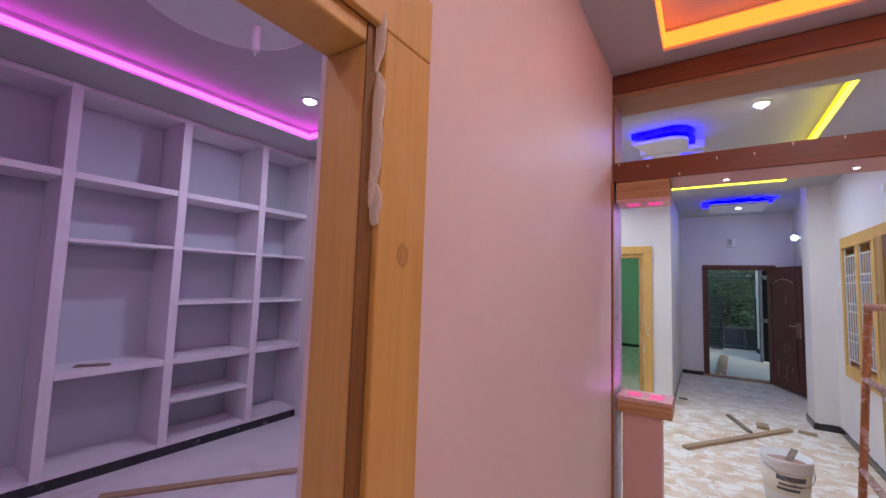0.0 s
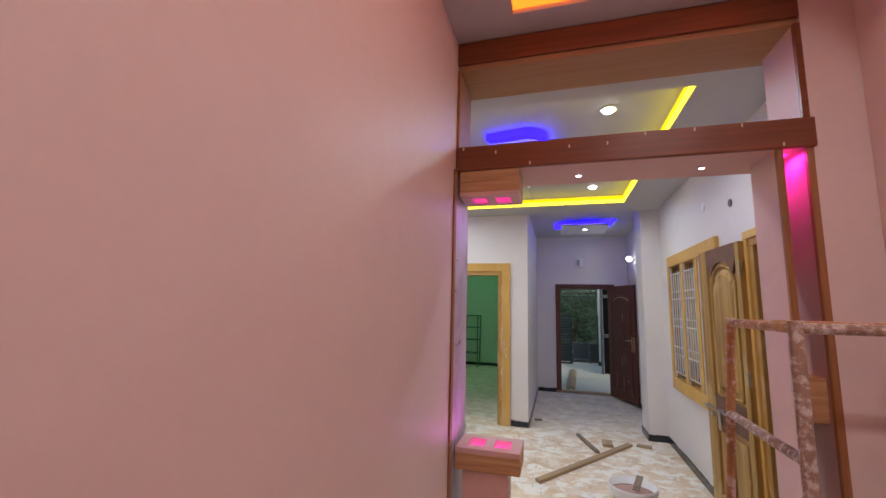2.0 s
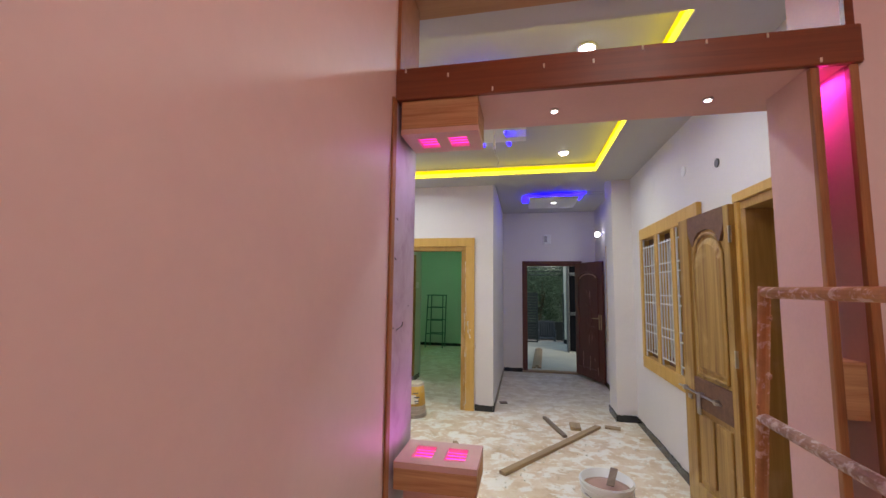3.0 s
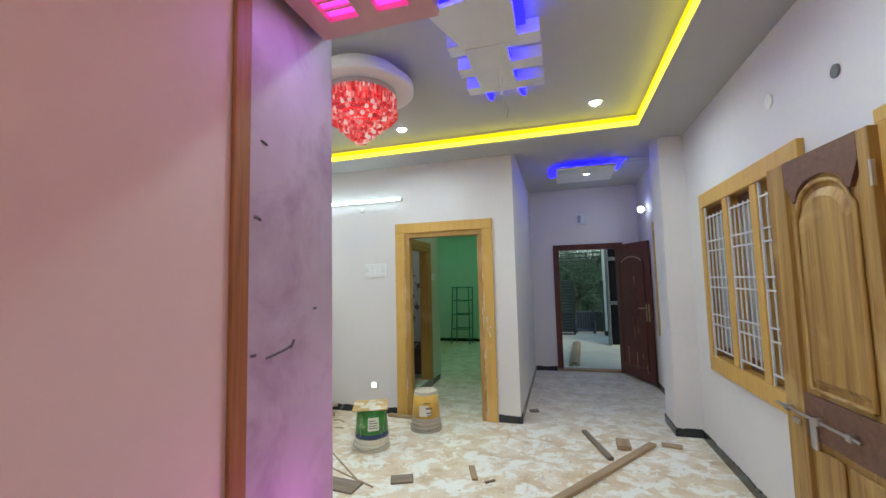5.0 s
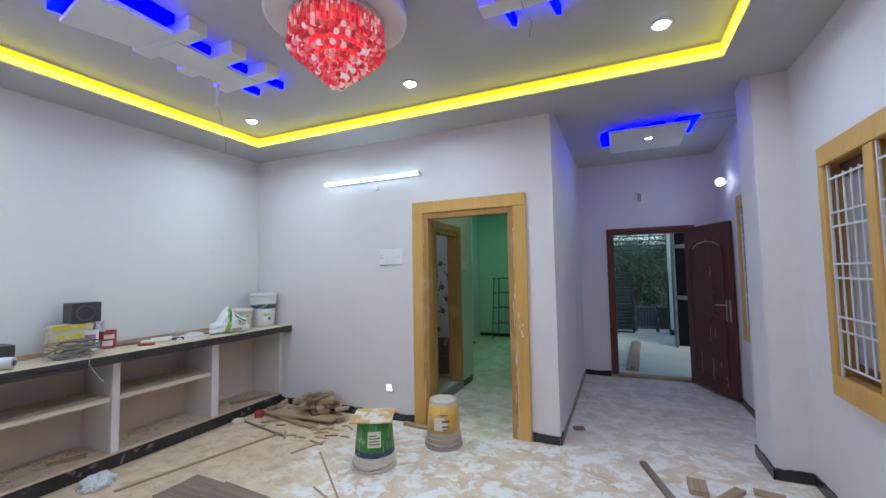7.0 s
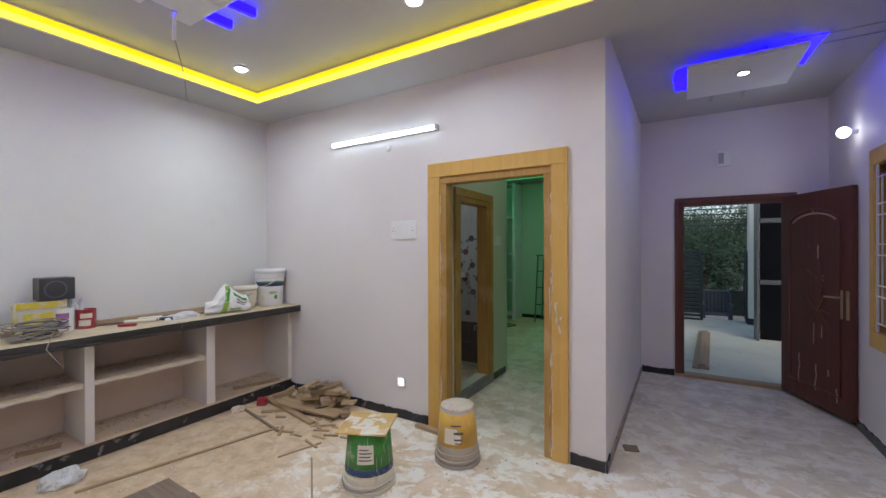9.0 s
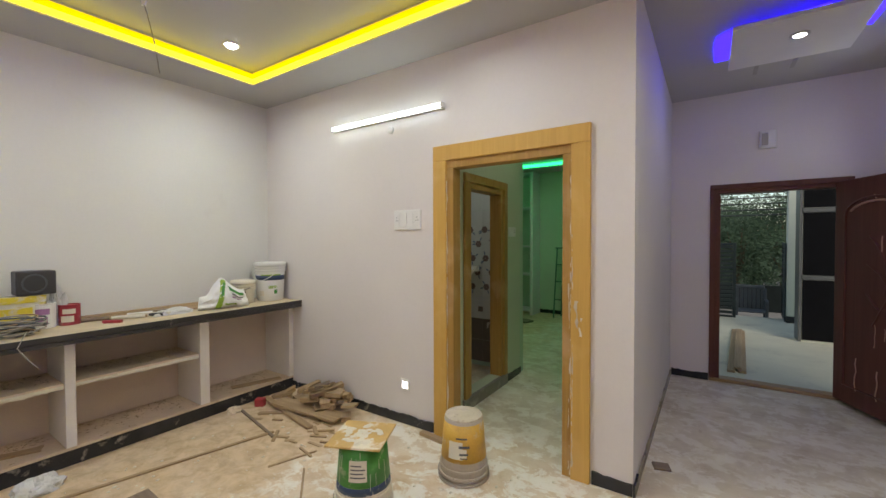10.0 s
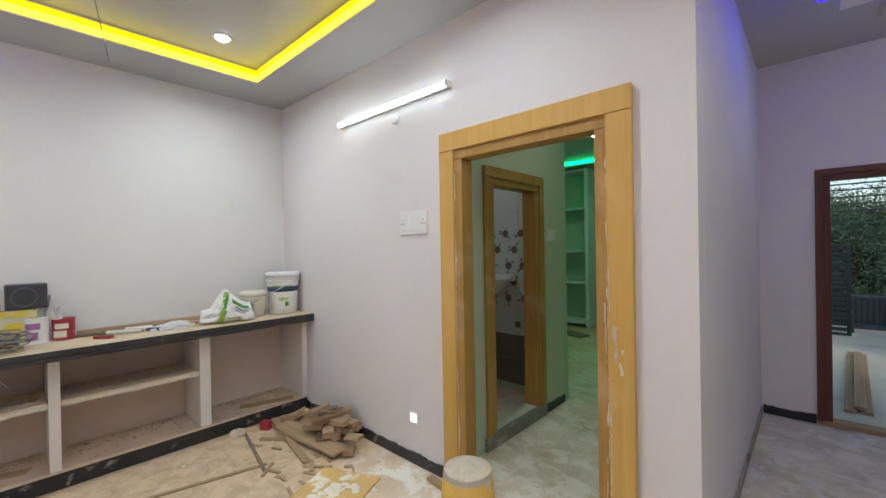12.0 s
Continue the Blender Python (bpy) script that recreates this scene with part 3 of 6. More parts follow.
t = thing("putty_smear", (-0.601, 6.447, 0.0), "ragged whitish putty line down the door jamb", "putty")
ragged_smear(t, "smear", -0.006, 0.014, 0.02, 1.95, 0.013, 3.1, "dirty_white")
ragged_smear(t, "smear", -0.018, 0.0145, 0.05, 1.2, 0.010, 9.4)
ragged_smear(t, "smear", 0.004, -0.0003, 0.08, 1.5, 0.010, 5.2)
ragged_smear(t, "smear", 0.052, -0.0003, 0.88, 1.0, 0.030, 1.3, "dirty_white")
ragged_smear(t, "smear", 0.030, -0.0003, 0.93, 1.1, 0.022, 6.7)
ragged_smear(t, "smear", -0.905, 0.0142, 0.1, 1.9, 0.012, 8.2)

# teak leaf, folded back beside the window
leaf = thing("teak_door", (1.350, 4.040, 0.015), "unpainted teak door leaf standing open against the wall", "door", 93.4)
leaf.scale = (0.955, 1, 1)
L, T = 0.70, 0.036
part("stile", one(0, 0.062, 0, T, 0, 2.01, bevel=0.004), "teak", leaf)
part("stile", one(L - 0.150, L, 0, T, 0, 2.01, bevel=0.004), "teak", leaf)
bm = bmesh.new()
arch = [(0.106, 1.90), (0.16, 1.80)] + [(0.35 - 0.165 * math.cos(math.pi * k / 12), 1.81 + 0.09 * math.sin(math.pi * k / 12)) for k in range(13)] + [(0.54, 1.80), (0.594, 1.90), (0.594, 2.01), (0.106, 2.01)]
lo = [bm.verts.new((x, 0.001, z)) for x, z in arch]
hi = [bm.verts.new((x, T - 0.001, z)) for x, z in arch]
bm.faces.new(lo)
bm.faces.new(hi[::-1])
for k in range(len(arch)):
    q = (k + 1) % len(arch)
    bm.faces.new((lo[k], lo[q], hi[q], hi[k]))
part("top_rail", bm, "teak_dark", leaf, "dark arched top rail")
part("lock_rail", one(0.106, 0.594, 0.001, T - 0.001, 0.70, 0.90, bevel=0.003), "teak_dark", leaf)
part("bottom_rail", one(0.106, 0.594, 0.001, T - 0.001, 0, 0.19, bevel=0.003), "teak", leaf)
part("panel_back", one(0.106, 0.594, 0.008, 0.016, 0.19, 1.93), "teak", leaf)
bm = bmesh.new()
pts = [(0.165, 0.96), (0.535, 0.96), (0.535, 1.72)] + [(0.35 + 0.15 * math.cos(math.pi * k / 10), 1.74 + 0.10 * math.sin(math.pi * k / 10)) for k in range(11)] + [(0.165, 1.72)]
lo = [bm.verts.new((x, 0.016, z)) for x, z in pts]
hi = [bm.verts.new((0.35 + (x - 0.35) * 0.86, T - 0.004, 1.3 + (z - 1.3) * 0.93)) for x, z in pts]
bm.faces.new(hi[::-1])
for k in range(len(pts)):
    q = (k + 1) % len(pts)
    bm.faces.new((lo[k], lo[q], hi[q], hi[k]))
part("arched_panel", bm, "teak", leaf)
for a, b in ((0.15, 0.33), (0.37, 0.55)):
    part("lower_panel", one(a, b, 0.016, T - 0.006, 0.235, 0.66, bevel=0.012), "teak", leaf)
for ob in leaf.children:
    if ob.name.split(".")[0] != "stile":
        for v in ob.data.vertices:
            v.co.x = 0.063 + (v.co.x - 0.106) * 0.997
rim = [(0.115, 0.93), (0.492, 0.93), (0.492, 1.74)] + [(0.307 + 0.165 * math.cos(math.pi * k / 10), 1.77 + 0.10 * math.sin(math.pi * k / 10)) for k in range(11)] + [(0.115, 1.74), (0.115, 0.93)]
cable("moulding", [(x, 0.026, z) for x, z in rim], 0.011, "teak", leaf, "rounded moulding round the arched panel")
bolt = part("bolt", rod(bmesh.new(), (0.16, T + 0.020, 0.80), (0.745, T + 0.020, 0.80), 0.007, 10), "chrome", leaf, "steel sliding bolt")
for bx in (0.22, 0.42, 0.655):
    part("bracket", one(bx - 0.016, bx + 0.016, T, T + 0.03, 0.785, 0.815, bevel=0.003), "chrome", bolt)
part("hasp", one(0.455, 0.50, T, T + 0.012, 0.66, 0.785, bevel=0.004), "chrome", bolt)
part("keeper", one(0.58, 0.63, T, T + 0.012, 0.735, 0.765, bevel=0.004), "chrome", bolt)
for hz in (0.25, 1.05, 1.78):
    part("hinge", one(-0.006, 0.006, T - 0.012, T + 0.004, hz, hz + 0.1, bevel=0.002), "chrome", leaf)

# main door leaf, swung into the corridor
leaf = thing("main_door", (1.05, 8.945, 0.04), "dark brown carved main door standing open, with bare scratches", "door", -66.3)
L, T = 0.815, 0.038
part("slab", one(0.004, L, -T, 0, 0.0, 1.925, bevel=0.004), "brown_door", leaf)
arch = [(0.12, 1.62)] + [(0.41 - 0.29 * math.cos(math.pi * k / 14), 1.62 + 0.14 * math.sin(math.pi * k / 14)) for k in range(15)] + [(0.70, 1.62), (0.70, 0.16), (0.12, 0.16), (0.12, 1.62)]
cable("moulding", [(x, -T - 0.002, z) for x, z in arch], 0.010, "brown_door", leaf)
arch = [(0.42 - 0.27 * math.cos(math.pi * k / 14), 1.60 + 0.125 * math.sin(math.pi * k / 14)) for k in range(2, 13)]
cable("arch_scratch", [(x, -T - 0.004, z) for x, z in arch], 0.009, "brown_chip", leaf, "bare pinkish primer along the arch")
for pts in ([(0.36, 1.45), (0.44, 1.36), (0.50, 1.24), (0.53, 1.10)], [(0.34, 1.22), (0.46, 1.14), (0.52, 1.06), (0.50, 0.98)], [(0.56, 1.02), (0.50, 0.90), (0.44, 0.80)],
            [(0.40, 0.72), (0.48, 0.86), (0.62, 0.84)], [(0.52, 0.80), (0.60, 0.70), (0.64, 0.66)], [(0.47, 0.84), (0.40, 0.90), (0.34, 0.98)]):
    cable("carving", [(x, -T - 0.001, z) for x, z in pts], 0.008, "brown_door", leaf)
random.seed(3)
for sx, sz, h in ((0.42, 0.55, 0.20), (0.24, 0.14, 0.28), (0.44, 0.13, 0.24), (0.58, 0.30, 0.05), (0.66, 0.10, 0.12), (0.52, 1.12, 0.05), (0.47, 1.28, 0.16), (0.50, 0.62, 0.10), (0.40, 1.74, 0.03)):
    pts = [(sx + random.uniform(-0.012, 0.012), sz + h * k / 5) for k in range(6)]
    cable("scratch", [(x, -T + 0.001, z) for x, z in pts], random.uniform(0.004, 0.008), "brown_chip", leaf, "bare primer scratch")
for hx in (0.715, 0.775):
    part("handle_plate", one(hx - 0.014, hx + 0.014, -T - 0.006, -T, 0.82, 1.06, bevel=0.003), "brass", leaf, "dull brass handle plate")
hd = part("handle", rod(bmesh.new(), (0.715, -T - 0.006, 1.00), (0.715, -T - 0.05, 1.00), 0.009), "brass", leaf, "dull brass lever handle")
part("lever", rod(bmesh.new(), (0.722, -T - 0.047, 1.00), (0.60, -T - 0.047, 0.995), 0.008), "brass", hd)


def grille_window(name, at, turn, width, z0, z1, lights, label):
    """An ochre window with white bars in each light and brown-framed shutters behind. Local -y looks into the hall."""
    t = tagged(thing(name, (at[0], at[1], 0), label, "window", turn), kind="structure")
    h, f, d, fz = width / 2, 0.070, 0.035, 0.115
    part("window_frame", one(-h, h, -d, 0, z1 - fz, z1, bevel=0.004), "frame_wood", t)
    part("window_frame", one(-h, h, -d, 0, z0, z0 + fz, bevel=0.004), "frame_wood", t)
    part("window_frame", one(-h, -h + f, -d, 0, z0 + fz + 0.001, z1 - fz - 0.001, bevel=0.004), "frame_wood", t)
    part("window_frame", one(h - f, h, -d, 0, z0 + fz + 0.001, z1 - fz - 0.001, bevel=0.004), "frame_wood", t)
    i0, i1, b0, b1 = -h + f - 0.03, h - f + 0.03, z0 + fz - 0.03, z1 - fz + 0.03
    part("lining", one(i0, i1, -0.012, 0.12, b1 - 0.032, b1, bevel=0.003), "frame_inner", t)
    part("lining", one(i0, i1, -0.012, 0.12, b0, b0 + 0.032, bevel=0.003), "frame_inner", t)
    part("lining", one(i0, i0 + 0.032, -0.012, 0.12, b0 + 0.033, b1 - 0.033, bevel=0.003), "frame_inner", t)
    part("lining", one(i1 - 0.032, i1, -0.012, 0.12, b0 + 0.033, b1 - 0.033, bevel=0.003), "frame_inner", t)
    i0, i1, b0, b1 = i0 + 0.033, i1 - 0.033, b0 + 0.033, b1 - 0.033
    step, mull = (i1 - i0) / lights, 0.085
    for k in range(1, lights):
        c = i0 + k * step
        part("mullion", one(c - mull / 2, c + mull / 2, -0.030, 0.10, b0, b1, bevel=0.004), "frame_wood", t)
    for k in range(lights):
        a = i0 + k * step + (mull / 2 if k else 0) + 0.002
        b = i0 + (k + 1) * step - (mull / 2 if k < lights - 1 else 0) - 0.002
        shut = part("shutter", one(a, b, 0.055, 0.07, b0, b1), "shutter", t, "grey shutter panel")
        for lo_z, hi_z in ((b1 - 0.08, b1), (b0, b0 + 0.08)):
            part("rail", one(a, b, 0.040, 0.054, lo_z, hi_z, bevel=0.003), "shutter_wood", shut)
        g = part("grille", one(a, a + 0.014, -0.020, -0.008, b0, b1), "white_metal", t, "white steel window grille")
        part("flat_bar", one(b - 0.014, b, -0.020, -0.008, b0, b1), "white_metal", g)
        n = 5
        for q in range(1, n):
            x = a + (b - a) * q / n
            part("bar", rod(bmesh.new(), (x, -0.010, b0 + 0.07), (x, -0.010, b1 - 0.07), 0.0055, 6), "white_metal", g)
        for frac in (0.055, 0.215, 0.28, 0.46, 0.525, 0.70, 0.765, 0.925):
            z = b0 + (b1 - b0) * frac
            part("cross_bar", one(a + 0.014, b - 0.014, -0.022, -0.016, z - 0.005, z + 0.005), "white_metal", g)
    return t


grille_window("window_1", (1.384, 5.30), -90, 1.48, 0.71, 2.15, 3, "ochre wooden window with white grilles and closed shutters")
grille_window("window_2", (1.384, 7.38), -90, 0.98, 0.73, 2.17, 2, "ochre wooden corridor window with white grilles")


def skirting(x0, x1, y0, y1, h=0.080, material="granite", label="black granite skirting with plaster smears"):
    """A run of skirting with a ragged plaster line above it."""
    along_x = (x1 - x0) > (y1 - y0)
    ln = max(x1 - x0, y1 - y0)
    n = max(2, int(ln / 0.03))
    bm, prev = bmesh.new(), None
    for k in range(n + 1):
        u = ln * k / n
        top = h - 0.022 * abs(noise.noise(Vector((x0 * 3 + u * 6, y0 * 3, 0.3)))) - 0.016 * abs(noise.noise(Vector((u * 23, y0, 1.7))))
        pts = [(x0 + u, y0), (x0 + u, y1)] if along_x else [(x0, y0 + u), (x1, y0 + u)]
        ring = [bm.verts.new((px, py, z)) for (px, py), z in ((pts[0], 0.0), (pts[1], 0.0), (pts[1], top), (pts[0], top))]
        if prev:
            for q in range(4):
                bm.faces.new((prev[q], prev[(q + 1) % 4], ring[(q + 1) % 4], ring[q]))
        else:
            bm.faces.new(ring)
        prev = ring
    bm.faces.new(prev[::-1])
    setting("baseboard", bm, material, label, "skirting")


skirting(-3.345, -1.635, 6.466, 6.479)
skirting(-0.485, -0.262, 6.466, 6.479)
skirting(-0.259, -0.246, 6.60, 8.974, 0.06, "dusty_granite", "dark skirting caked with pale dust")
skirting(-0.259, -0.246, 6.466, 6.599)
skirting(-0.245, 0.085, 8.961, 8.974)
skirting(1.371, 1.384, 4.80, 6.464)
skirting(1.152, 1.37, 6.451, 6.464)
skirting(1.151, 1.164, 6.451, 6.86)
skirting(1.371, 1.384, 6.862, 8.974)
skirting(-4.1, -0.42, 11.785, 11.799)
skirting(-1.639, -1.626, 7.77, 8.125)
setting("bathroom_kerb", one(-1.65, -1.615, 6.90, 7.765, 0, 0.10, bevel=0.003), "kerb_stone", "grey stone kerb under the bathroom door", "kerb")

# ---- the open partition between passage and hall ----
XL, XR, YF, YB = -0.354, 1.143, 2.815, 3.083
par = tagged(thing("timber_partition", (0.38, 2.98, 0), "brown and pink boarded partition with a transom and lit niches", "partition"), kind="structure")
wpart("lower_beam", one(XL, XR - 0.002, YF + 0.012, YB + 0.075, 2.222, 2.335, bevel=0.003), "pink_board", par, "pink-primed lower beam")
wpart("beam_face", one(XL, XR + 0.012, YF - 0.014, YF + 0.011, 2.216, 2.342, bevel=0.006), "beam_brown", par, "dark brown stained beam face")
wpart("header", one(XL, XR - 0.002, YF + 0.012, YB + 0.05, 2.772, 2.924, bevel=0.002), "beam_tan", par, "tan plywood header")
wpart("header_face", one(XL, XR, YF - 0.008, YF + 0.011, 2.800, 2.922, bevel=0.004), "beam_brown", par, "dark brown stained header face")
wpart("transom_cheek", one(XL, XL + 0.012, YF + 0.016, YB, 2.336, 2.771), "beam_tan", par)
wpart("transom_cheek", one(XR - 0.022, XR - 0.004, YF + 0.016, YB, 2.336, 2.771), "pink_board", par)
wpart("transom_strip", one(XL, XL + 0.014, YF - 0.004, YF + 0.015, 2.343, 2.771), "strip", par)
wpart("transom_strip", one(XR - 0.024, XR, YF - 0.004, YF + 0.015, 2.343, 2.771), "beam_brown", par)
# left jamb
wpart("jamb_panel", one(XL, XL + 0.006, YF - 0.010, YB - 0.004, 0.0, 2.215), "panel", par, "lavender-primed jamb panel with dark scuffs")
wpart("jamb_strip", one(XL + 0.0005, XL + 0.010, YF - 0.052, YF - 0.013, 0.0, 2.215, bevel=0.003), "strip", par, "brown wooden edge strip")
wpart("jamb_corner", rod(bmesh.new(), (XL + 0.001, YB - 0.003, 0), (XL + 0.001, YB - 0.003, 2.214), 0.006, 8), "panel", par)
for pts, r in ((((2.866, 1.768), (2.872, 1.766), (2.884, 1.763)), 0.003), (((2.848, 1.614), (2.858, 1.615), (2.868, 1.611)), 0.004), (((2.885, 1.346), (2.91, 1.349), (2.94, 1.353), (2.966, 1.36)), 0.0028),
               (((2.958, 1.353), (2.966, 1.362), (2.97, 1.37)), 0.004), (((3.036, 1.43), (3.05, 1.431)), 0.003), (((2.845, 1.358), (2.86, 1.357)), 0.003)):
    fit_in(cable("scuff", [(XL + 0.0052, y - 0.035, z) for y, z in pts], r, "text_dark", None, "dark scuff mark"), par)
# right niche
wpart("niche_side", one(1.018, 1.036, YF + 0.02, YB - 0.03, 0, 2.221), "pink_board", par, "pink-primed niche side board")
wpart("niche_strip", one(1.016, 1.040, YF - 0.002, YF + 0.019, 0, 2.215, bevel=0.003), "strip", par)
wpart("niche_cheek", one(1.123, 1.142, YF + 0.02, YB - 0.03, 0, 2.221), "pink_board", par)
wpart("niche_strip", one(1.119, 1.1445, YF - 0.004, YF + 0.019, 0, 2.215, bevel=0.003), "strip", par)
wpart("niche_box", one(1.038, 1.121, YF + 0.03, YB - 0.06, 1.13, 1.30, bevel=0.004), "box_wood", par, "raw wooden niche box")
wpart("niche_box", one(1.038, 1.121, YF + 0.03, YB - 0.06, 0.45, 0.60, bevel=0.004), "box_wood", par, "raw wooden niche box")
wpart("niche_back", one(1.038, 1.121, YB - 0.058, YB - 0.05, 1.72, 2.22), "pink_board", par)
wpart("niche_lamp", lathe(bmesh.new(), [(0.0, 2.216), (0.02, 2.216), (0.02, 2.2215)], 16, Matrix.Translation((1.078, 2.915, 0))), "niche_led", par, "glowing niche lamp")
lamp("niche_beam", 1.078, 2.92, 2.21, 0.5, 0.03, (1.0, 0.05, 0.8))
for sx in (0.247, 0.80):
    w = wpart("beam_spot", lathe(bmesh.new(), [(0.018, 2.2215), (0.018, 2.216), (0.012, 2.214)], 16, Matrix.Translation((sx, 3.0, 0))), "chrome", par, "small recessed beam spot")
    wpart("lens", lathe(bmesh.new(), [(0.0, 2.2125), (0.012, 2.2125), (0.012, 2.2138)], 12, Matrix.Translation((sx, 3.0, 0))), "small_lens", w)
random.seed(8)
for k in range(9):
    sx, z = -0.3 + k * 0.17 + random.uniform(-0.03, 0.03), random.choice((2.232, 2.33, 2.30))
    wpart("nail", one(sx, sx + 0.006, YF - 0.018, YF - 0.0142, z - 0.009, z + 0.006, bevel=0.001), "dirty_white", par)


def lit_box(name, z0, z1, glow_down, label):
    """A raw wooden box with two square lamps let into one face."""
    t = thing(name, (-0.2, 2.915, z0), label, "niche box")
    x0, x1, y0, y1 = XL + 0.02, -0.038, YF + 0.002, 3.03
    a, b = (z0 + 0.022, z1) if glow_down else (z0, z1 - 0.022)
    wpart("body", one(x0, x1, y0, y1, a, b, bevel=0.004), "box_wood", t)
    fz0, fz1 = (z0, z0 + 0.021) if glow_down else (z1 - 0.021, z1)
    bm = bmesh.new()
    cuts = ((x0 + 0.05, x0 + 0.125), (x1 - 0.125, x1 - 0.05))
    cy0, cy1 = y0 + 0.05, y1 - 0.055
    box(bm, x0, x1, y0, cy0, fz0, fz1)
    box(bm, x0, x1, cy1, y1, fz0, fz1)
    at = x0
    for p, q in cuts:
        box(bm, at, p, cy0, cy1, fz0, fz1)
        at = q
    box(bm, at, x1, cy0, cy1, fz0, fz1)
    wpart("face", bm, "pink_board", t, "pink face with two square openings")
    for p, q in cuts:
        zz = (fz0 + 0.014, fz0 + 0.0205) if glow_down else (fz0 + 0.0005, fz0 + 0.007)
        lit = wpart("lamp", one(p + 0.001, q - 0.001, cy0 + 0.001, cy1 - 0.001, *zz), "niche_led", t, "glowing square lamp")
        for s in range(1, 4):
            yy = cy0 + (cy1 - cy0) * s / 4
            wpart("louvre", one(p + 0.002, q - 0.002, yy - 0.003, yy + 0.003, (fz0 + fz1) / 2 - 0.002, (fz0 + fz1) / 2 + 0.004), "pink_board", lit)
    return t


lit_box("hanging_niche_box", 2.085, 2.2205, True, "raw wooden box with two lamps fixed under the beam")
ped = lit_box("pedestal_box", 0.80, 0.895, False, "wooden pedestal with a pink top and two lamps")
wpart("stem", one(-0.305, -0.095, YF + 0.03, 2.975, 0, 0.80, bevel=0.003), "pink_board", ped, "pink-primed pedestal stem")
lamp("pedestal_beam", -0.2, 2.915, 0.91, 0.42, 0.12, (0.85, 0.16, 0.85), (-0.25, 2.95, 2))
lamp("hanging_box_beam", -0.2, 2.915, 2.07, 0.32, 0.12, (0.5, 0.25, 1.0), (-0.25, 2.95, 0))

# ---- hall ceiling ----
def downlight(x, y, z, r, label, group):
    t = thing("ceiling_downlight", (x, y, z), label, "downlight", 0, group)
    part("trim_ring", lathe(bmesh.new(), [(r, 0), (r * 1.25, -0.002), (r * 1.25, -0.007), (r * 0.95, -0.010), (r * 0.9, -0.004), (r * 0.9, 0)], 24), "white_plastic", t, smooth=True)
    part("lens", lathe(bmesh.new(), [(0.0, -0.030), (r * 0.45, -0.027), (r * 0.75, -0.018), (r * 0.89, -0.006), (r * 0.89, -0.003)], 24), "spot_lens", t, "brightly glowing lens", True)
    return t


for sx, sy in HALL_SPOTS:
    downlight(sx, sy, 2.944, 0.048, "small white round downlight glowing in the hall ceiling", "hall downlights")
downlight(-2.62, 2.2, 3.029, 0.055, "round white glowing bedroom downlight, the one near the door added unseen", "bedroom downlights")
# unseen extra fitting, added with the second bedroom lamp
downlight(-1.2, 0.4, 3.029, 0.055, "round white glowing bedroom downlight, the one near the door added unseen", "bedroom downlights")
# fittings made up for the two passage fill lamps
downlight(0.88, 1.35, 3.054, 0.05, "small round passage downlight, unseen and added for fill", "passage downlights")
downlight(0.88, -0.75, 3.054, 0.05, "small round passage downlight, unseen and added for fill", "passage downlights")
# this fitting is made up to go with the added doorway lamp
downlight(-0.95, 7.45, 2.799, 0.05, "round glowing downlight in the green bedroom, the near one added unseen", "green room downlights")
downlight(-2.0, 9.9, 2.899, 0.06, "round glowing downlight in the green bedroom, the near one added unseen", "green room downlights")
# made-up fitting to match the bathroom fill lamp
downlight(-2.6, 7.4, 2.799, 0.05, "round bathroom downlight, unseen and added for fill", "bathroom downlights")


def gypsum_motif(x, label):
    """A curved plate crossed by three bars, held off the ceiling and lit blue from behind."""
    t = thing("ceiling_motif", (x, 4.65, 2.945), label, "ceiling decoration")
    def edge(y):
        return 0.05 * (y / 0.55) ** 2
    ys = [-0.56 + 1.14 * k / 16 for k in range(17)]
    left = [(-0.175 + edge(y) * 0.5, y) for y in ys]
    right = [(0.075 + edge(y) * 0.9, y) for y in ys]
    lo, hi = 5, 14
    part("plate", prism(bmesh.new(), right[lo:hi] + left[lo:hi][::-1], -0.090, -0.066), "gypsum", t, "white curved gypsum plate")
    arc = [(0.02 + 0.13 * math.sin(radians(a)), -0.52 - 0.13 * math.cos(radians(a))) for a in range(0, 91, 10)]
    part("end_plate", prism(bmesh.new(), [(-0.29, -0.60)] + arc + [(0.145, -0.27), (-0.19, -0.27)], -0.096, -0.072), "gypsum", t, "broad white gypsum end plate")
    rim = [(0.02 + 0.18 * math.sin(radians(a)), -0.52 - 0.20 * math.cos(radians(a))) for a in range(0, 91, 10)]
    part("blue_arc", prism(bmesh.new(), [(-0.29, -0.655)] + rim + [(0.195, -0.29), (0.11, -0.29), (0.10, -0.50), (0.0, -0.60), (-0.27, -0.585)], -0.055, -0.003), "blue_led", t, "blue LED strip round the end plate")
    for side, w in ((left, -0.055), (right, 0.055)):
        inner = [(px - w * 0.45, py) for px, py in side[5:]]
        outer = [(px + w * 0.05, py) for px, py in side[5:]]
        part("blue_strip", prism(bmesh.new(), inner + outer[::-1], -0.055, -0.003), "blue_led", t, "blue LED strip")
    for y in (-0.20, 0.07, 0.34):
        part("bar", one(-0.27, 0.27, y - 0.055, y + 0.055, -0.085, -0.002, bevel=0.003), "gypsum", t, "white gypsum cross bar")
    return t


gypsum_motif(-0.12, "white gypsum ceiling motif with blue backlighting")
gypsum_motif(-2.20, "white gypsum ceiling motif with blue backlighting")

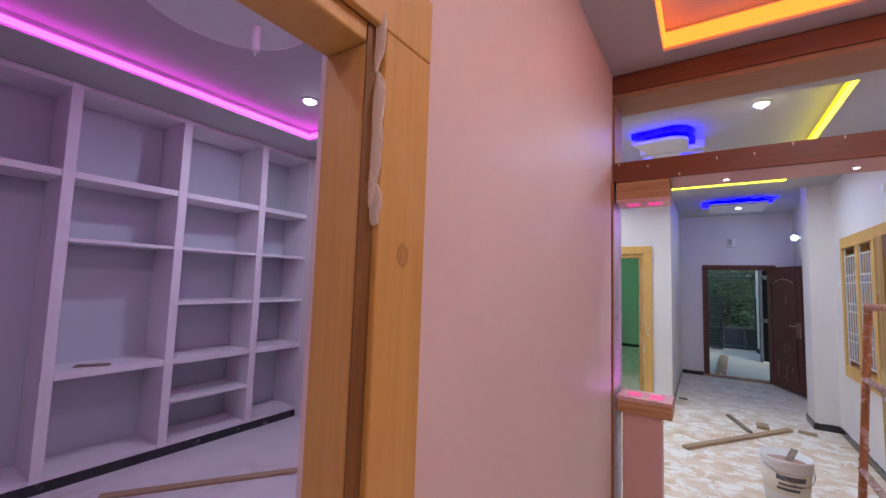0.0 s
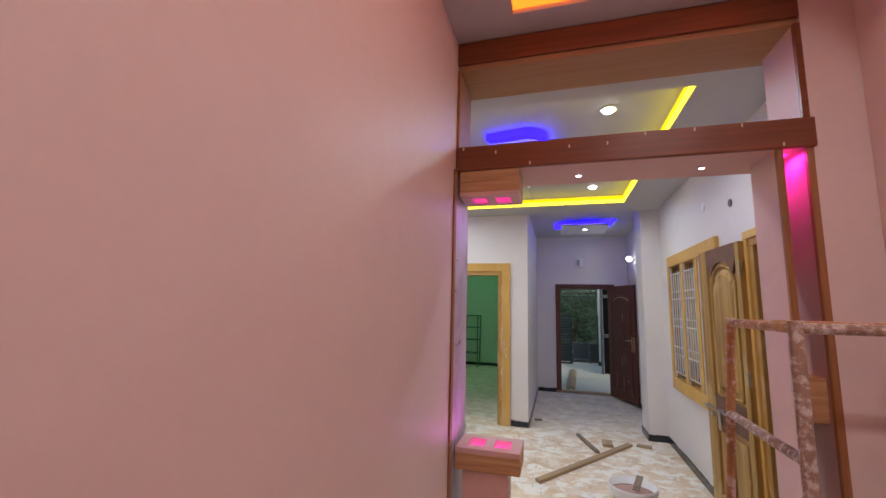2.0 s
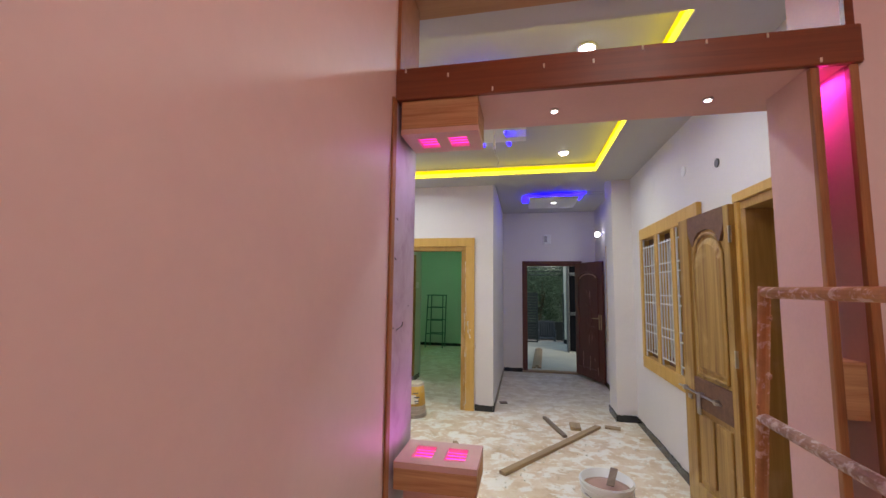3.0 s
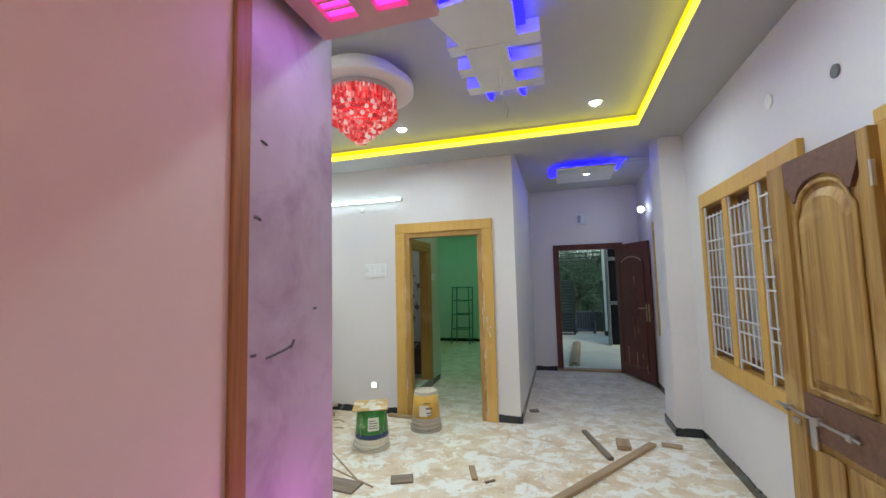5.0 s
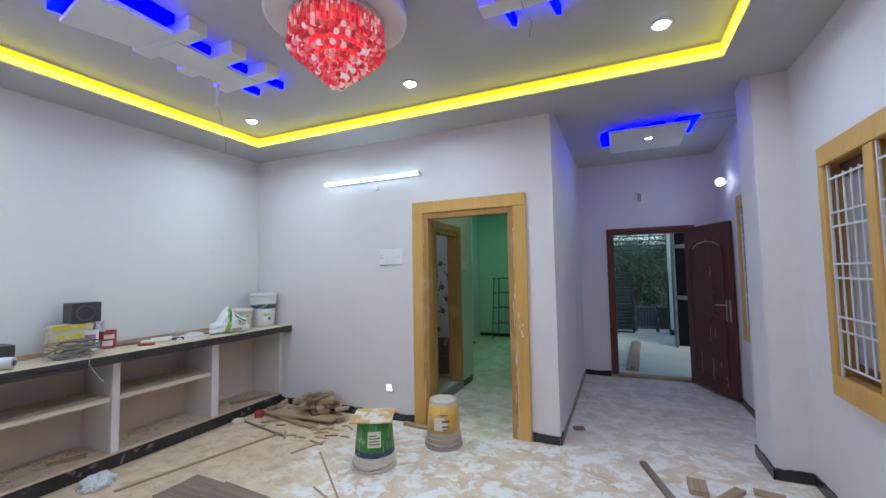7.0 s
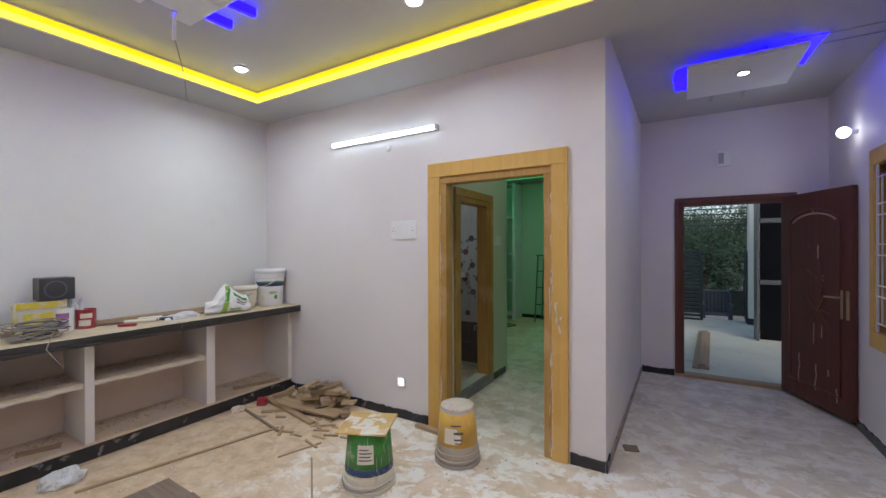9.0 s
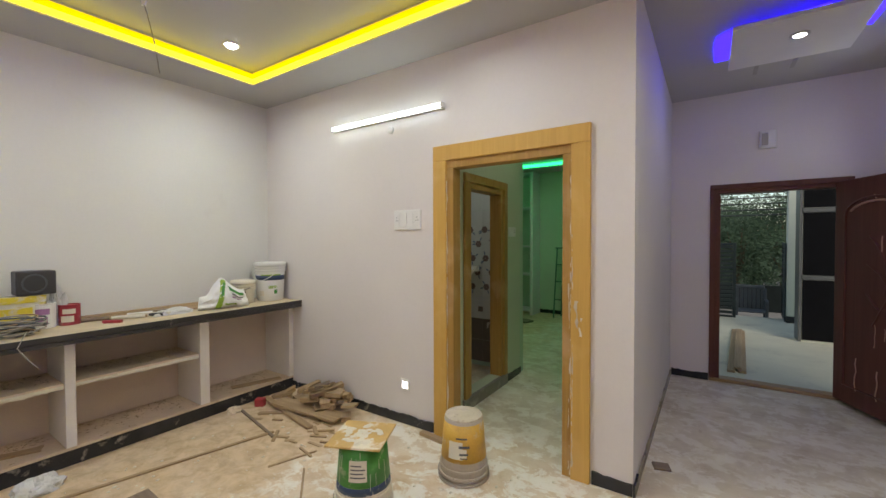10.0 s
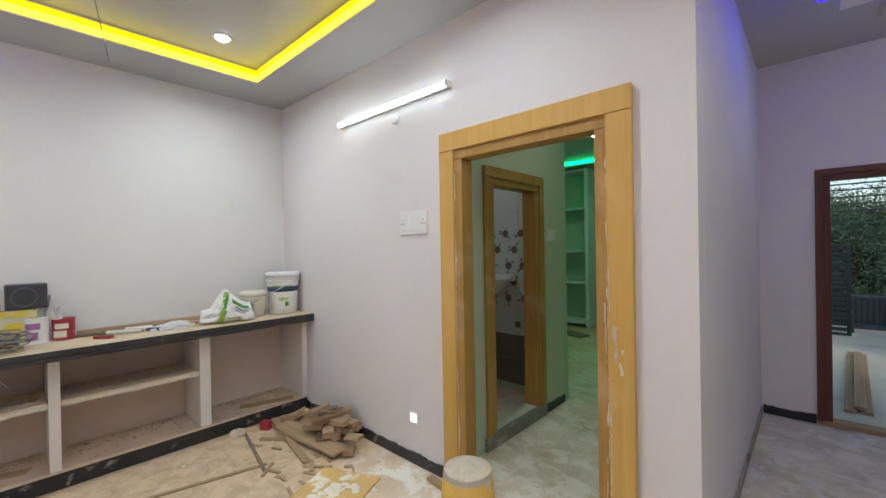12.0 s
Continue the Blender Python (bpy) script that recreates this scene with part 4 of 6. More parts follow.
for cx, cy, wire in ((-0.12, 4.76, 0.10), (-2.40, 4.92, 0.30)):
    t = thing("ceiling_conduit", (cx, cy, 2.86), "white conduit stub with a loose wire hanging from the ceiling", "conduit")
    part("pipe", rod(bmesh.new(), (0, 0, 0), (0, 0, -0.16), 0.011, 10), "white_plastic", t)
    cable("wire", [(0, 0, -0.15), (0.01, 0.01, -0.2), (0.04, 0.03, -0.2 - wire * 0.5), (0.02, 0.06, -0.2 - wire)], 0.0025, "wire", t)

ch = thing("chandelier", (-1.10, 4.66, 2.945), "round crystal chandelier glowing red under a white disc", "chandelier")
part("spacer", lathe(bmesh.new(), [(0.29, -0.001), (0.29, -0.070), (0.0, -0.070)], 48), "gypsum", ch, "white gypsum drum")
part("ceiling_disc", lathe(bmesh.new(), [(0.0, -0.071), (0.36, -0.071), (0.375, -0.080), (0.375, -0.120), (0.362, -0.130), (0.0, -0.130)], 64), "gypsum", ch, "white gypsum ceiling disc")
part("canopy", lathe(bmesh.new(), [(0.0, -0.131), (0.25, -0.131), (0.255, -0.136), (0.255, -0.156), (0.245, -0.162), (0.0, -0.162)], 48), "chrome", ch, "polished steel canopy")
part("lamp_core", lathe(bmesh.new(), [(0.0, -0.163), (0.17, -0.165), (0.15, -0.25), (0.07, -0.36), (0.0, -0.38)], 24), "crystal_core", ch, "glowing red lamps")
random.seed(21)
for r, n, z0, z1, rods in ((0.248, 64, -0.164, -0.272, 3), (0.222, 56, -0.170, -0.300, 3), (0.180, 44, -0.262, -0.335, 0), (0.140, 34, -0.305, -0.372, 0), (0.100, 25, -0.340, -0.405, 0), (0.062, 16, -0.372, -0.438, 0), (0.026, 7, -0.40, -0.468, 0)):
    bm = bmesh.new()
    for k in range(n):
        a = 2 * math.pi * (k + random.uniform(-0.2, 0.2)) / n
        x, y = r * math.cos(a), r * math.sin(a)
        zb = z1 + random.uniform(-0.007, 0.007)
        for q in range(rods):
            za, zc = z0 + (zb - z0) * q / rods, z0 + (zb - z0) * (q + 0.80) / rods
            rod(bm, (x, y, za), (x, y, zc), 0.0058, 6)
            bmesh.ops.create_icosphere(bm, subdivisions=1, radius=0.0065, matrix=Matrix.Translation((x, y, zc - 0.004)))
        if not rods:
            z = z0
            while z > zb + 0.02:
                bmesh.ops.create_icosphere(bm, subdivisions=1, radius=0.0085, matrix=Matrix.Translation((x, y, z)))
                z -= 0.019
        bmesh.ops.create_icosphere(bm, subdivisions=2, radius=0.0155, matrix=Matrix.Translation((x, y, zb - 0.012)))
    part("crystal_tier", bm, "crystal", ch, "tier of crystal drops with red lamp light put in as glow")["kind"] = "stuff"
    part("tier_ring", lathe(bmesh.new(), [(r - 0.004, z0 + 0.003), (r + 0.004, z0 + 0.003), (r + 0.004, z0 - 0.004), (r - 0.004, z0 - 0.004), (r - 0.004, z0 + 0.003)], 40), "chrome", ch)

# ---- hall back wall fittings ----
t = thing("tube_light", (-2.115, 6.479, 2.44), "long white LED tube light glowing on the wall", "tube light")
part("batten", one(-0.585, 0.585, -0.028, 0, -0.018, 0.018, bevel=0.004), "white_plastic", t)
part("diffuser", rod(bmesh.new(), (-0.575, -0.040, 0), (0.575, -0.040, 0), 0.017, 14), "tube", t, "glowing tube")
for s in (-1, 1):
    part("end_cap", one(s * 0.577, s * 0.59, -0.06, -0.001, -0.021, 0.021, bevel=0.003), "white_plastic", t)
t = thing("wire_stub", (-2.05, 6.479, 2.345), "small white wiring cover below the tube light", "wire cover")
part("cover", lathe(bmesh.new(), [(0.03, 0), (0.03, 0.010), (0.022, 0.016), (0, 0.016)], 20, pose(0, 0, 0, 90, 0, 0)), "white_plastic", t)

def switchboard(name, at, turn, w, h, keys, label):
    t = thing(name, at, label, "switchboard", turn)
    plate = part("plate", one(-w / 2, w / 2, -0.011, 0, -h / 2, h / 2, bevel=0.004), "white_plastic", t)
    n = len(keys)
    for k, kind in enumerate(keys):
        c = -w / 2 + w * (k + 0.5) / n
        kw = w / n * 0.42
        s = part("switch" if kind == "s" else "socket", one(c - kw, c + kw, -0.015, -0.0112, -h * 0.34, h * 0.34, bevel=0.0015), "white_plastic", t)
        if kind == "o":
            for dx, dz in ((0, 0.018), (-0.010, -0.006), (0.010, -0.006)):
                part("pin_hole", one(c + dx - 0.0035, c + dx + 0.0035, -0.0162, -0.0152, dz - 0.0035, dz + 0.0035), "text_dark", s)
    return t


switchboard("switchboard", (-1.882, 6.479, 1.62), 0, 0.265, 0.155, "osso", "white modular switchboard with sockets on the wall")
switchboard("switchboard", (-1.638, 7.90, 1.545), 90, 0.16, 0.10, "so", "small white switchboard on the green wall")
t = thing("step_light", (-1.915, 6.479, 0.31), "small square foot light glowing near the floor", "foot light")
part("bezel", one(-0.045, 0.045, -0.008, 0, -0.045, 0.045, bevel=0.003), "white_plastic", t)
part("lens", one(-0.027, 0.027, -0.010, -0.0085, -0.027, 0.027, bevel=0.001), "step_lens", t, "glowing white lens")

# ---- corridor fittings ----
t = thing("door_chime", (0.545, 8.974, 2.415), "white and grey door chime box above the main door", "chime")
part("case", one(-0.065, 0.065, -0.035, 0, -0.085, 0.085, bevel=0.006), "white_plastic", t)
part("grille", one(-0.05, 0.0, -0.041, -0.036, -0.055, 0.06, bevel=0.002), "shutter", t, "grey sounder grille")
t = thing("wall_lamp", (1.384, 8.22, 2.40), "round white wall lamp glowing in the corridor", "wall lamp")
part("bracket", rod(bmesh.new(), (0, 0, 0), (-0.06, 0, 0), 0.02, 12), "white_plastic", t)
bm = bmesh.new()
bmesh.ops.create_uvsphere(bm, u_segments=20, v_segments=12, radius=0.044, matrix=Matrix.Translation((-0.085, 0, 0)))
part("bulb", bm, "bulb", t, "glowing bulb", True)

t = thing("corridor_ceiling_panel", (0.56, 7.60, 2.92), "dropped white ceiling panel with blue light behind its edge", "ceiling decoration")
part("panel", one(-0.36, 0.34, -0.35, 0.38, -0.115, -0.085, bevel=0.003), "gypsum", t)
part("spacer", one(-0.16, 0.16, 0.12, 0.38, -0.084, -0.001), "gypsum", t)
strip = [(-0.45, 0.42), (-0.46, 0.10), (-0.44, -0.06), (-0.36, -0.13), (-0.22, -0.12), (-0.16, -0.05), (-0.08, -0.06), (0.02, -0.16), (0.14, -0.18), (0.17, -0.09), (0.24, -0.10), (0.28, -0.22), (0.46, -0.22), (0.44, -0.06), (0.43, 0.30), (0.33, 0.30), (0.33, 0.08), (-0.34, 0.08), (-0.36, 0.42)]
bm = bmesh.new()
f = bm.faces.new([bm.verts.new((x, y, -0.003)) for x, y in strip])
ext = bmesh.ops.extrude_face_region(bm, geom=[f])
for v in [g for g in ext["geom"] if isinstance(g, bmesh.types.BMVert)]:
    v.co.z -= 0.006
part("blue_strip", bm, "blue_led", t, "blue LED strip behind the panel edge")
part("lamp_ring", lathe(bmesh.new(), [(0.055, -0.116), (0.055, -0.121), (0.035, -0.123), (0.035, -0.116)], 24, Matrix.Translation((0.01, -0.06, 0))), "chrome", t)
part("lamp_lens", lathe(bmesh.new(), [(0.0, -0.120), (0.034, -0.119), (0.034, -0.116)], 20, Matrix.Translation((0.01, -0.06, 0))), "spot_lens", t, "glowing lens")
for gx in (-0.17, 0.08):
    part("slot", one(gx, gx + 0.03, 0.72, 0.92, -0.006, -0.001), "shutter", t, "dark ceiling slot")
for gy in (-0.20, -0.04):
    part("groove", one(0.47, 0.82, gy, gy + 0.012, -0.005, -0.001), "shutter", t)

for nm, ny, nz, r, mt, lb in (("wall_hole", 4.29, 2.352, 0.030, "text_dark", "dark pipe hole in the white wall"), ("wiring_cover", 4.85, 2.457, 0.042, "white_plastic", "round white wiring cover on the wall")):
    t = thing(nm, (1.384, ny, nz), lb, "wall fitting")
    part("ring", lathe(bmesh.new(), [(r, 0), (r, 0.006), (r * 0.85, 0.008), (0, 0.008)], 24, pose(0, 0, 0, 0, -90, 0)), mt, t)

# ---- hall: counter and what stands on it ----
CX = -3.35
t = tagged(thing("counter_cabinet", (-3.55, 5.0, 0), "open plastered counter cabinet with dusty shelves", "cabinet"), kind="structure")
wpart("plinth", one(-3.755, CX - 0.004, 3.30, 6.478, 0, 0.098), "granite", t, "black granite plinth with plaster smears")
wpart("bottom_shelf", one(-3.755, CX, 3.30, 6.478, 0.099, 0.118, bevel=0.003), "shelf_dust", t, "dusty bottom shelf")
wpart("back_panel", one(-3.755, -3.748, 3.30, 6.478, 0.119, 0.815), "niche", t)
POSTS = [(3.30, 3.36), (3.96, 4.01), (4.787, 4.842), (5.605, 5.679), (6.43, 6.478)]
for a, b in POSTS:
    wpart("upright", one(-3.747, CX + 0.004, a, b, 0.119, 0.815, bevel=0.004), "post_white", t, "white-painted upright")
for (a0, a1), (b0, b1) in list(zip(POSTS, POSTS[1:]))[:3]:
    wpart("mid_shelf", one(-3.747, CX - 0.012, a1 + 0.001, b0 - 0.001, 0.512, 0.544, bevel=0.006), "shelf_dust", t, "dusty middle shelf with a chipped edge")
w = tagged(thing("worktop", (-3.48, 5.0, 0.816), "black granite worktop thick with plaster dust", "worktop"), kind="structure")
wpart("slab", one(-3.755, -3.215, 3.245, 6.478, 0.818, 0.868, bevel=0.004), "granite_edge", w)
wpart("edge_band", one(-3.2145, -3.205, 3.245, 6.478, 0.850, 0.884, bevel=0.003), "granite_edge", w, "raised granite edge band")
wpart("edge_band", one(-3.2145, -3.208, 3.245, 6.478, 0.818, 0.842, bevel=0.003), "granite_edge", w, "lower granite edge band")
wpart("dust_layer", one(-3.754, -3.216, 3.25, 6.477, 0.869, 0.882, bevel=0.003), "dust_top", w, "pale plaster dust")
random.seed(61)
for (a0, a1), (b0, b1) in list(zip(POSTS, POSTS[1:]))[:3]:
    bm, prev, n = bmesh.new(), None, 60
    for k in range(n + 1):
        y = a1 + 0.004 + (b0 - a1 - 0.008) * k / n
        drop = 0.006 + 0.010 * abs(noise.noise(Vector((y * 9, 0.3, 1)))) + 0.006 * abs(noise.noise(Vector((y * 31, 2.3, 1))))
        row = [bm.verts.new((CX - 0.0118, y, 0.530)), bm.verts.new((CX - 0.0095, y, 0.522)), bm.verts.new((CX - 0.0115, y, 0.516 - drop))]
        for q in (0, 1) if prev else ():
            bm.faces.new((prev[q], prev[q + 1], row[q + 1], row[q]))
        prev = row
    wpart("plaster_edge", bm, "dirty_white", t, "ragged white plaster under the shelf edge")
w_t = thing("counter_dust", (-3.45, 5.0, 0.119), "brown dust and shavings swept over the cabinet shelves", "dust")
w_t["kind"] = "stuff"
verts, faces = [], []
for k in range(900):
    level = random.choice((0.1195, 0.1195, 0.5455))
    y = random.uniform(4.02, 6.40 if level < 0.2 else 5.58)
    if any(p0 - 0.03 < y < p1 + 0.03 for p0, p1 in POSTS):
        continue
    x, a, ln = random.triangular(-3.74, CX - 0.02, -3.72), random.uniform(0, 3.14), random.uniform(0.004, 0.022)
    dx, dy, n = math.cos(a) * ln, math.sin(a) * ln, len(verts)
    verts += [(x - dx, y - dy, level), (x + dy * 0.3, y - dx * 0.3, level + 0.004), (x + dx, y + dy, level), (x - dy * 0.3, y + dx * 0.3, level + 0.002)]
    faces.append((n, n + 1, n + 2, n + 3))
me = bpy.data.meshes.new("shavings")
me.from_pydata(verts, [], faces)
me.materials.append(M["scrap"])
ob = fit_in(new("shavings", me), w_t)
ob["kind"] = "stuff"
ZC = 0.8825


def pail(name, at, r0, r1, h, body, label, turn=0, lid=None, rim_low=False, bands=(), bail="wire"):
    """A plastic pail: r0 at the foot, r1 at the top; rim_low: it stands upside down on its brim."""
    t = thing(name, at, label, "bucket", turn)
    wall = 0.004
    prof = [(r0 * 0.96, 0), (r0, 0.006), (r1, h - 0.004)]
    if lid or rim_low:
        prof += [(r1 * 0.97, h)]
    else:
        prof += [(r1, h), (r1 - wall, h), (r0 - wall, 0.02)]
    shell = part("body", lathe(bmesh.new(), prof, 40), body, t, smooth=True)

    def at_h(z):
        return r0 + (r1 - r0) * z / h
    rings = ((0.012, 0.010), (0.045, 0.009), (0.085, 0.006)) if rim_low else ((h - 0.012, 0.008), (h - 0.045, 0.006), (h - 0.075, 0.005))
    for z, out in rings:
        r = at_h(z)
        part("brim", lathe(bmesh.new(), [(r - 0.001, z - 0.006), (r + out, z - 0.006), (r + out, z + 0.006), (r - 0.001, z + 0.006)], 40), body, t, smooth=False)
    for z0, z1, mt, lb in bands:
        ra, rb = at_h(z0) + 0.0012, at_h(z1) + 0.0012
        part("label", lathe(bmesh.new(), [(ra - 0.001, z0), (ra, z0), (rb, z1), (rb - 0.001, z1)], 40), mt, t, lb, True)
    if lid:
        lt = part("lid", lathe(bmesh.new(), [(r1 + 0.009, h - 0.03), (r1 + 0.010, h + 0.004), (r1 - 0.004, h + 0.010), (r1 - 0.02, h + 0.003), (0, h + 0.004)], 40), lid, t, "ribbed white lid", True)
        for z in (h - 0.045, h - 0.07):
            part("lid_rib", lathe(bmesh.new(), [(at_h(z), z - 0.008), (at_h(z) + 0.010, z - 0.006), (at_h(z) + 0.010, z + 0.006), (at_h(z), z + 0.008)], 40), lid, lt)
    zz = 0.05 if rim_low else h - 0.06
    r = at_h(zz) + 0.012
    s = 0.10 if not rim_low else 0.03
    pts = [(r * math.cos(a), r * math.sin(a), zz - s * math.sin(a) ** 2 * (1 if math.sin(a) < 0 else 0.2)) for a in [math.pi + math.pi * k / 14 for k in range(15)]]
    cable("handle", pts, 0.003, bail, t, "wire handle")
    return t, at_h


def print_plate(parent, at_h, z0, z1, a0, a1, mt, name="print", out=0.0025):
    """A printed patch that follows the pail's round side."""
    bm = bmesh.new()
    n = 6
    rows = []
    for z in (z0, z1):
        rows.append([bm.verts.new(((at_h(z) + out) * math.cos(radians(a0 + (a1 - a0) * k / n)), (at_h(z) + out) * math.sin(radians(a0 + (a1 - a0) * k / n)), z)) for k in range(n + 1)])
    for k in range(n):
        bm.faces.new((rows[0][k], rows[0][k + 1], rows[1][k + 1], rows[1][k]))
    return part(name, bm, mt, parent)


t, ah = pail("paint_bucket", (-3.50, 6.335, ZC), 0.118, 0.138, 0.36, "white_plastic", "white paint bucket with a lid on the worktop", 20, "white_plastic", bands=((0.20, 0.245, "navy_label", "navy printed band"),), bail="white_plastic")
for z0, z1, a0, a1, mt in ((0.05, 0.17, -62, -20, "white_plastic"), (0.12, 0.15, -60, -25, "lime_print"), (0.07, 0.11, -38, -24, "green_label"), (0.05, 0.10, -100, -80, "dirty_white"), (0.245, 0.255, -90, -10, "lime_print")):
    print_plate(t, ah, z0, z1, a0, a1, mt)
t, ah = pail("paint_tub", (-3.53, 6.08, ZC), 0.088, 0.100, 0.205, "dirty_white", "small white plaster tub on the worktop", 0, "dirty_white")
for k in range(4):
    print_plate(t, ah, 0.035 + 0.022 * k, 0.046 + 0.022 * k, -70 + 6 * k, -20, "text_dark")


def crumpled(name, at, size, material, label, category, seed, prints=()):
    """A slumped plastic or paper bag: a lumpy closed shell with folds."""
    t = thing(name, at, label, category)
    bm = bmesh.new()
    bmesh.ops.create_icosphere(bm, subdivisions=4, radius=1.0)
    off = Vector((seed * 3.7, seed * 1.3, seed * 0.7))
    for v in bm.verts:
        n = v.co.normalized()
        k = 1 + 0.32 * noise.noise(n * 2.1 + off) + 0.14 * abs(noise.noise(n * 6.0 + off)) - 0.10 * abs(noise.noise(n * 11.0 + off))
        p = n * k
        v.co = Vector((p.x * size[0], p.y * size[1], max(-0.02, p.z) * size[2] + 0.02 * size[2]))
    part("shell", bm, material, t)
    for dx, dy, dz, w, h, mt in prints:
        bm = one(-w / 2, w / 2, -0.004, 0.004, -h / 2, h / 2, m=pose(dx, dy, dz, -25, 0, 70))
        part("print", bm, mt, t)
    return t


def slumped_bag(name, at, turn, length, height, label):
    """A half-full woven bag lying on its side: two billowing sheets that meet at a crimped seam, with printed patches on the front."""
    t = thing(name, at, label, "bag", turn)
    nu, nv = 26, 18

    def spot(u, v, side):
        top = height * (0.40 + 0.60 * math.exp(-((u - 0.05) / 0.5) ** 2) + 0.22 * max(0.0, u - 0.2))
        fold = 0.026 * noise.noise(Vector((u * 3.1, v * 2.3, 0.7 + side))) + 0.022 * abs(noise.noise(Vector((u * 5.5 + v * 2, v * 3.0, 3.3)))) + 0.007 * noise.noise(Vector((u * 12, v * 10, 5.3)))
        belly = 0.075 * (1 - abs(u) ** 3) * (1 - abs(v) ** 3) ** 0.7
        z = max(0.001, (v + 1) / 2 * top + 0.010 * noise.noise(Vector((u * 4, v * 3, 9))))
        lean = -0.25 * z
        return Vector((side * (belly + fold * (1 - v * v)) + lean, u * length / 2 * (1 - 0.12 * (v + 1) / 2) - 0.10 * z, z))
    bm = bmesh.new()
    for side in (-1, 1):
        g = [[bm.verts.new(spot(-1 + 2 * a / nu, -1 + 2 * b / nv, side)) for b in range(nv + 1)] for a in range(nu + 1)]
        for a in range(nu):
            for b in range(nv):
                bm.faces.new((g[a][b], g[a + 1][b], g[a + 1][b + 1], g[a][b + 1]))
    bmesh.ops.remove_doubles(bm, verts=bm.verts, dist=0.0015)
    part("sack", bm, "white_plastic", t, "white woven plastic", True)
    for u0, u1, v0, v1, skew, mt in ((-0.22, 0.02, -0.9, 0.9, 0.22, "lime_print"), (-0.12, 0.00, -0.1, 0.75, 0.22, "green_label"), (0.25, 0.88, 0.30, 0.62, 0.0, "green_label"), (0.30, 0.80, 0.02, 0.10, 0.0, "text_dark"), (0.30, 0.72, -0.22, -0.14, 0.0, "violet_print"), (0.05, 0.5, -0.75, -0.60, 0.1, "lime_print")):
        bm, m = bmesh.new(), 8
        g = [[bm.verts.new(spot(u0 + (u1 - u0) * a / m + skew * (v0 + (v1 - v0) * b / m), v0 + (v1 - v0) * b / m, 1) + Vector((0.003 if mt == "lime_print" else 0.0042, 0, 0))) for b in range(m + 1)] for a in range(m + 1)]
        for a in range(m):
            for b in range(m):
                bm.faces.new((g[a][b], g[a + 1][b], g[a + 1][b + 1], g[a][b + 1]))
        part("print", bm, mt, t, smooth=True)
    return t


slumped_bag("cement_bag", (-3.37, 5.82, ZC), -14, 0.40, 0.255, "slumped white and green powder bag leaning on a tub")
crumpled("clear_bag", (-3.44, 5.46, ZC), (0.05, 0.14, 0.045), "clear_bag", "crumpled clear plastic bag on the worktop", "bag", 5)
crumpled("floor_bag", (-3.16, 4.62, 0.001), (0.085, 0.11, 0.085), "clear_bag", "crumpled grey plastic bag on the floor", "bag", 7)

for cy, r, h, mt, band, lb in ((4.88, 0.058, 0.14, "red_print", "dirty_white", "red paint tin on the worktop"), (4.745, 0.066, 0.165, "white_plastic", "violet_print", "white paint tin with a violet print on the worktop")):
    t = thing("paint_tin", (-3.62, cy, ZC), lb, "tin")
    part("body", lathe(bmesh.new(), [(r, 0), (r * 1.03, 0.004), (r, 0.008), (r, h - 0.01), (r * 1.03, h - 0.006), (r * 1.03, h), (r * 0.9, h), (r * 0.88, h - 0.006), (0, h - 0.006)], 28), mt, t, smooth=False)
    print_plate(t, lambda z, r=r: r, h * 0.16, h * 0.46, -60, 10, band, "label", 0.001)
    print_plate(t, lambda z, r=r: r, h * 0.56, h * 0.80, -50, 20, band, "label", 0.001)
t = thing("yellow_packet", (-3.62, 4.63, ZC), "yellow and clear plastic packet of fittings", "packet")
part("packet", one(-0.05, 0.05, -0.13, 0.13, 0, 0.225, bevel=0.02), "clear_packet", t)
part("header", one(0.0505, 0.054, -0.125, 0.125, 0.180, 0.224, bevel=0.001), "yellow_bag", t, "yellow printed header")
part("print", one(0.0505, 0.0525, -0.09, 0.06, 0.03, 0.15, bevel=0.001), "yellow_bag", t, "pale yellow print")
t = thing("black_box", (-3.63, 4.68, ZC + 0.229), "dark grey appliance box resting on the packet", "box")
part("case", one(-0.07, 0.07, -0.065, 0.125, 0, 0.155, bevel=0.008), "dark_plastic", t)
part("ring", lathe(bmesh.new(), [(0.062, 0), (0.062, 0.004), (0.052, 0.004), (0.052, 0), (0.062, 0)], 28, pose(0.0705, 0.02, 0.075, 0, 90, 0)), "grey_chair", t, "grey ring on the side")
t = thing("black_case", (-3.60, 4.20, ZC), "dark grey tool case on the worktop", "case")
part("case", one(-0.08, 0.08, -0.10, 0.10, 0, 0.13, bevel=0.008), "dark_plastic", t)
part("strap", one(-0.081, 0.0815, -0.015, 0.015, 0.001, 0.1315), "wire", t)
t = thing("blue_bag", (-3.36, 4.16, ZC), "pale blue plastic roll on the worktop", "roll")
part("roll", rod(bmesh.new(), (-0.05, -0.06, 0.04), (0.05, 0.06, 0.04), 0.04, 16), "clear_bag", t)
part("core", rod(bmesh.new(), (0.05, 0.06, 0.04), (0.054, 0.065, 0.04), 0.018, 12), "text_dark", t)
t = thing("wire_coil", (-3.40, 4.57, ZC), "tangled coil of grey electrical wire", "wire coil")
random.seed(12)
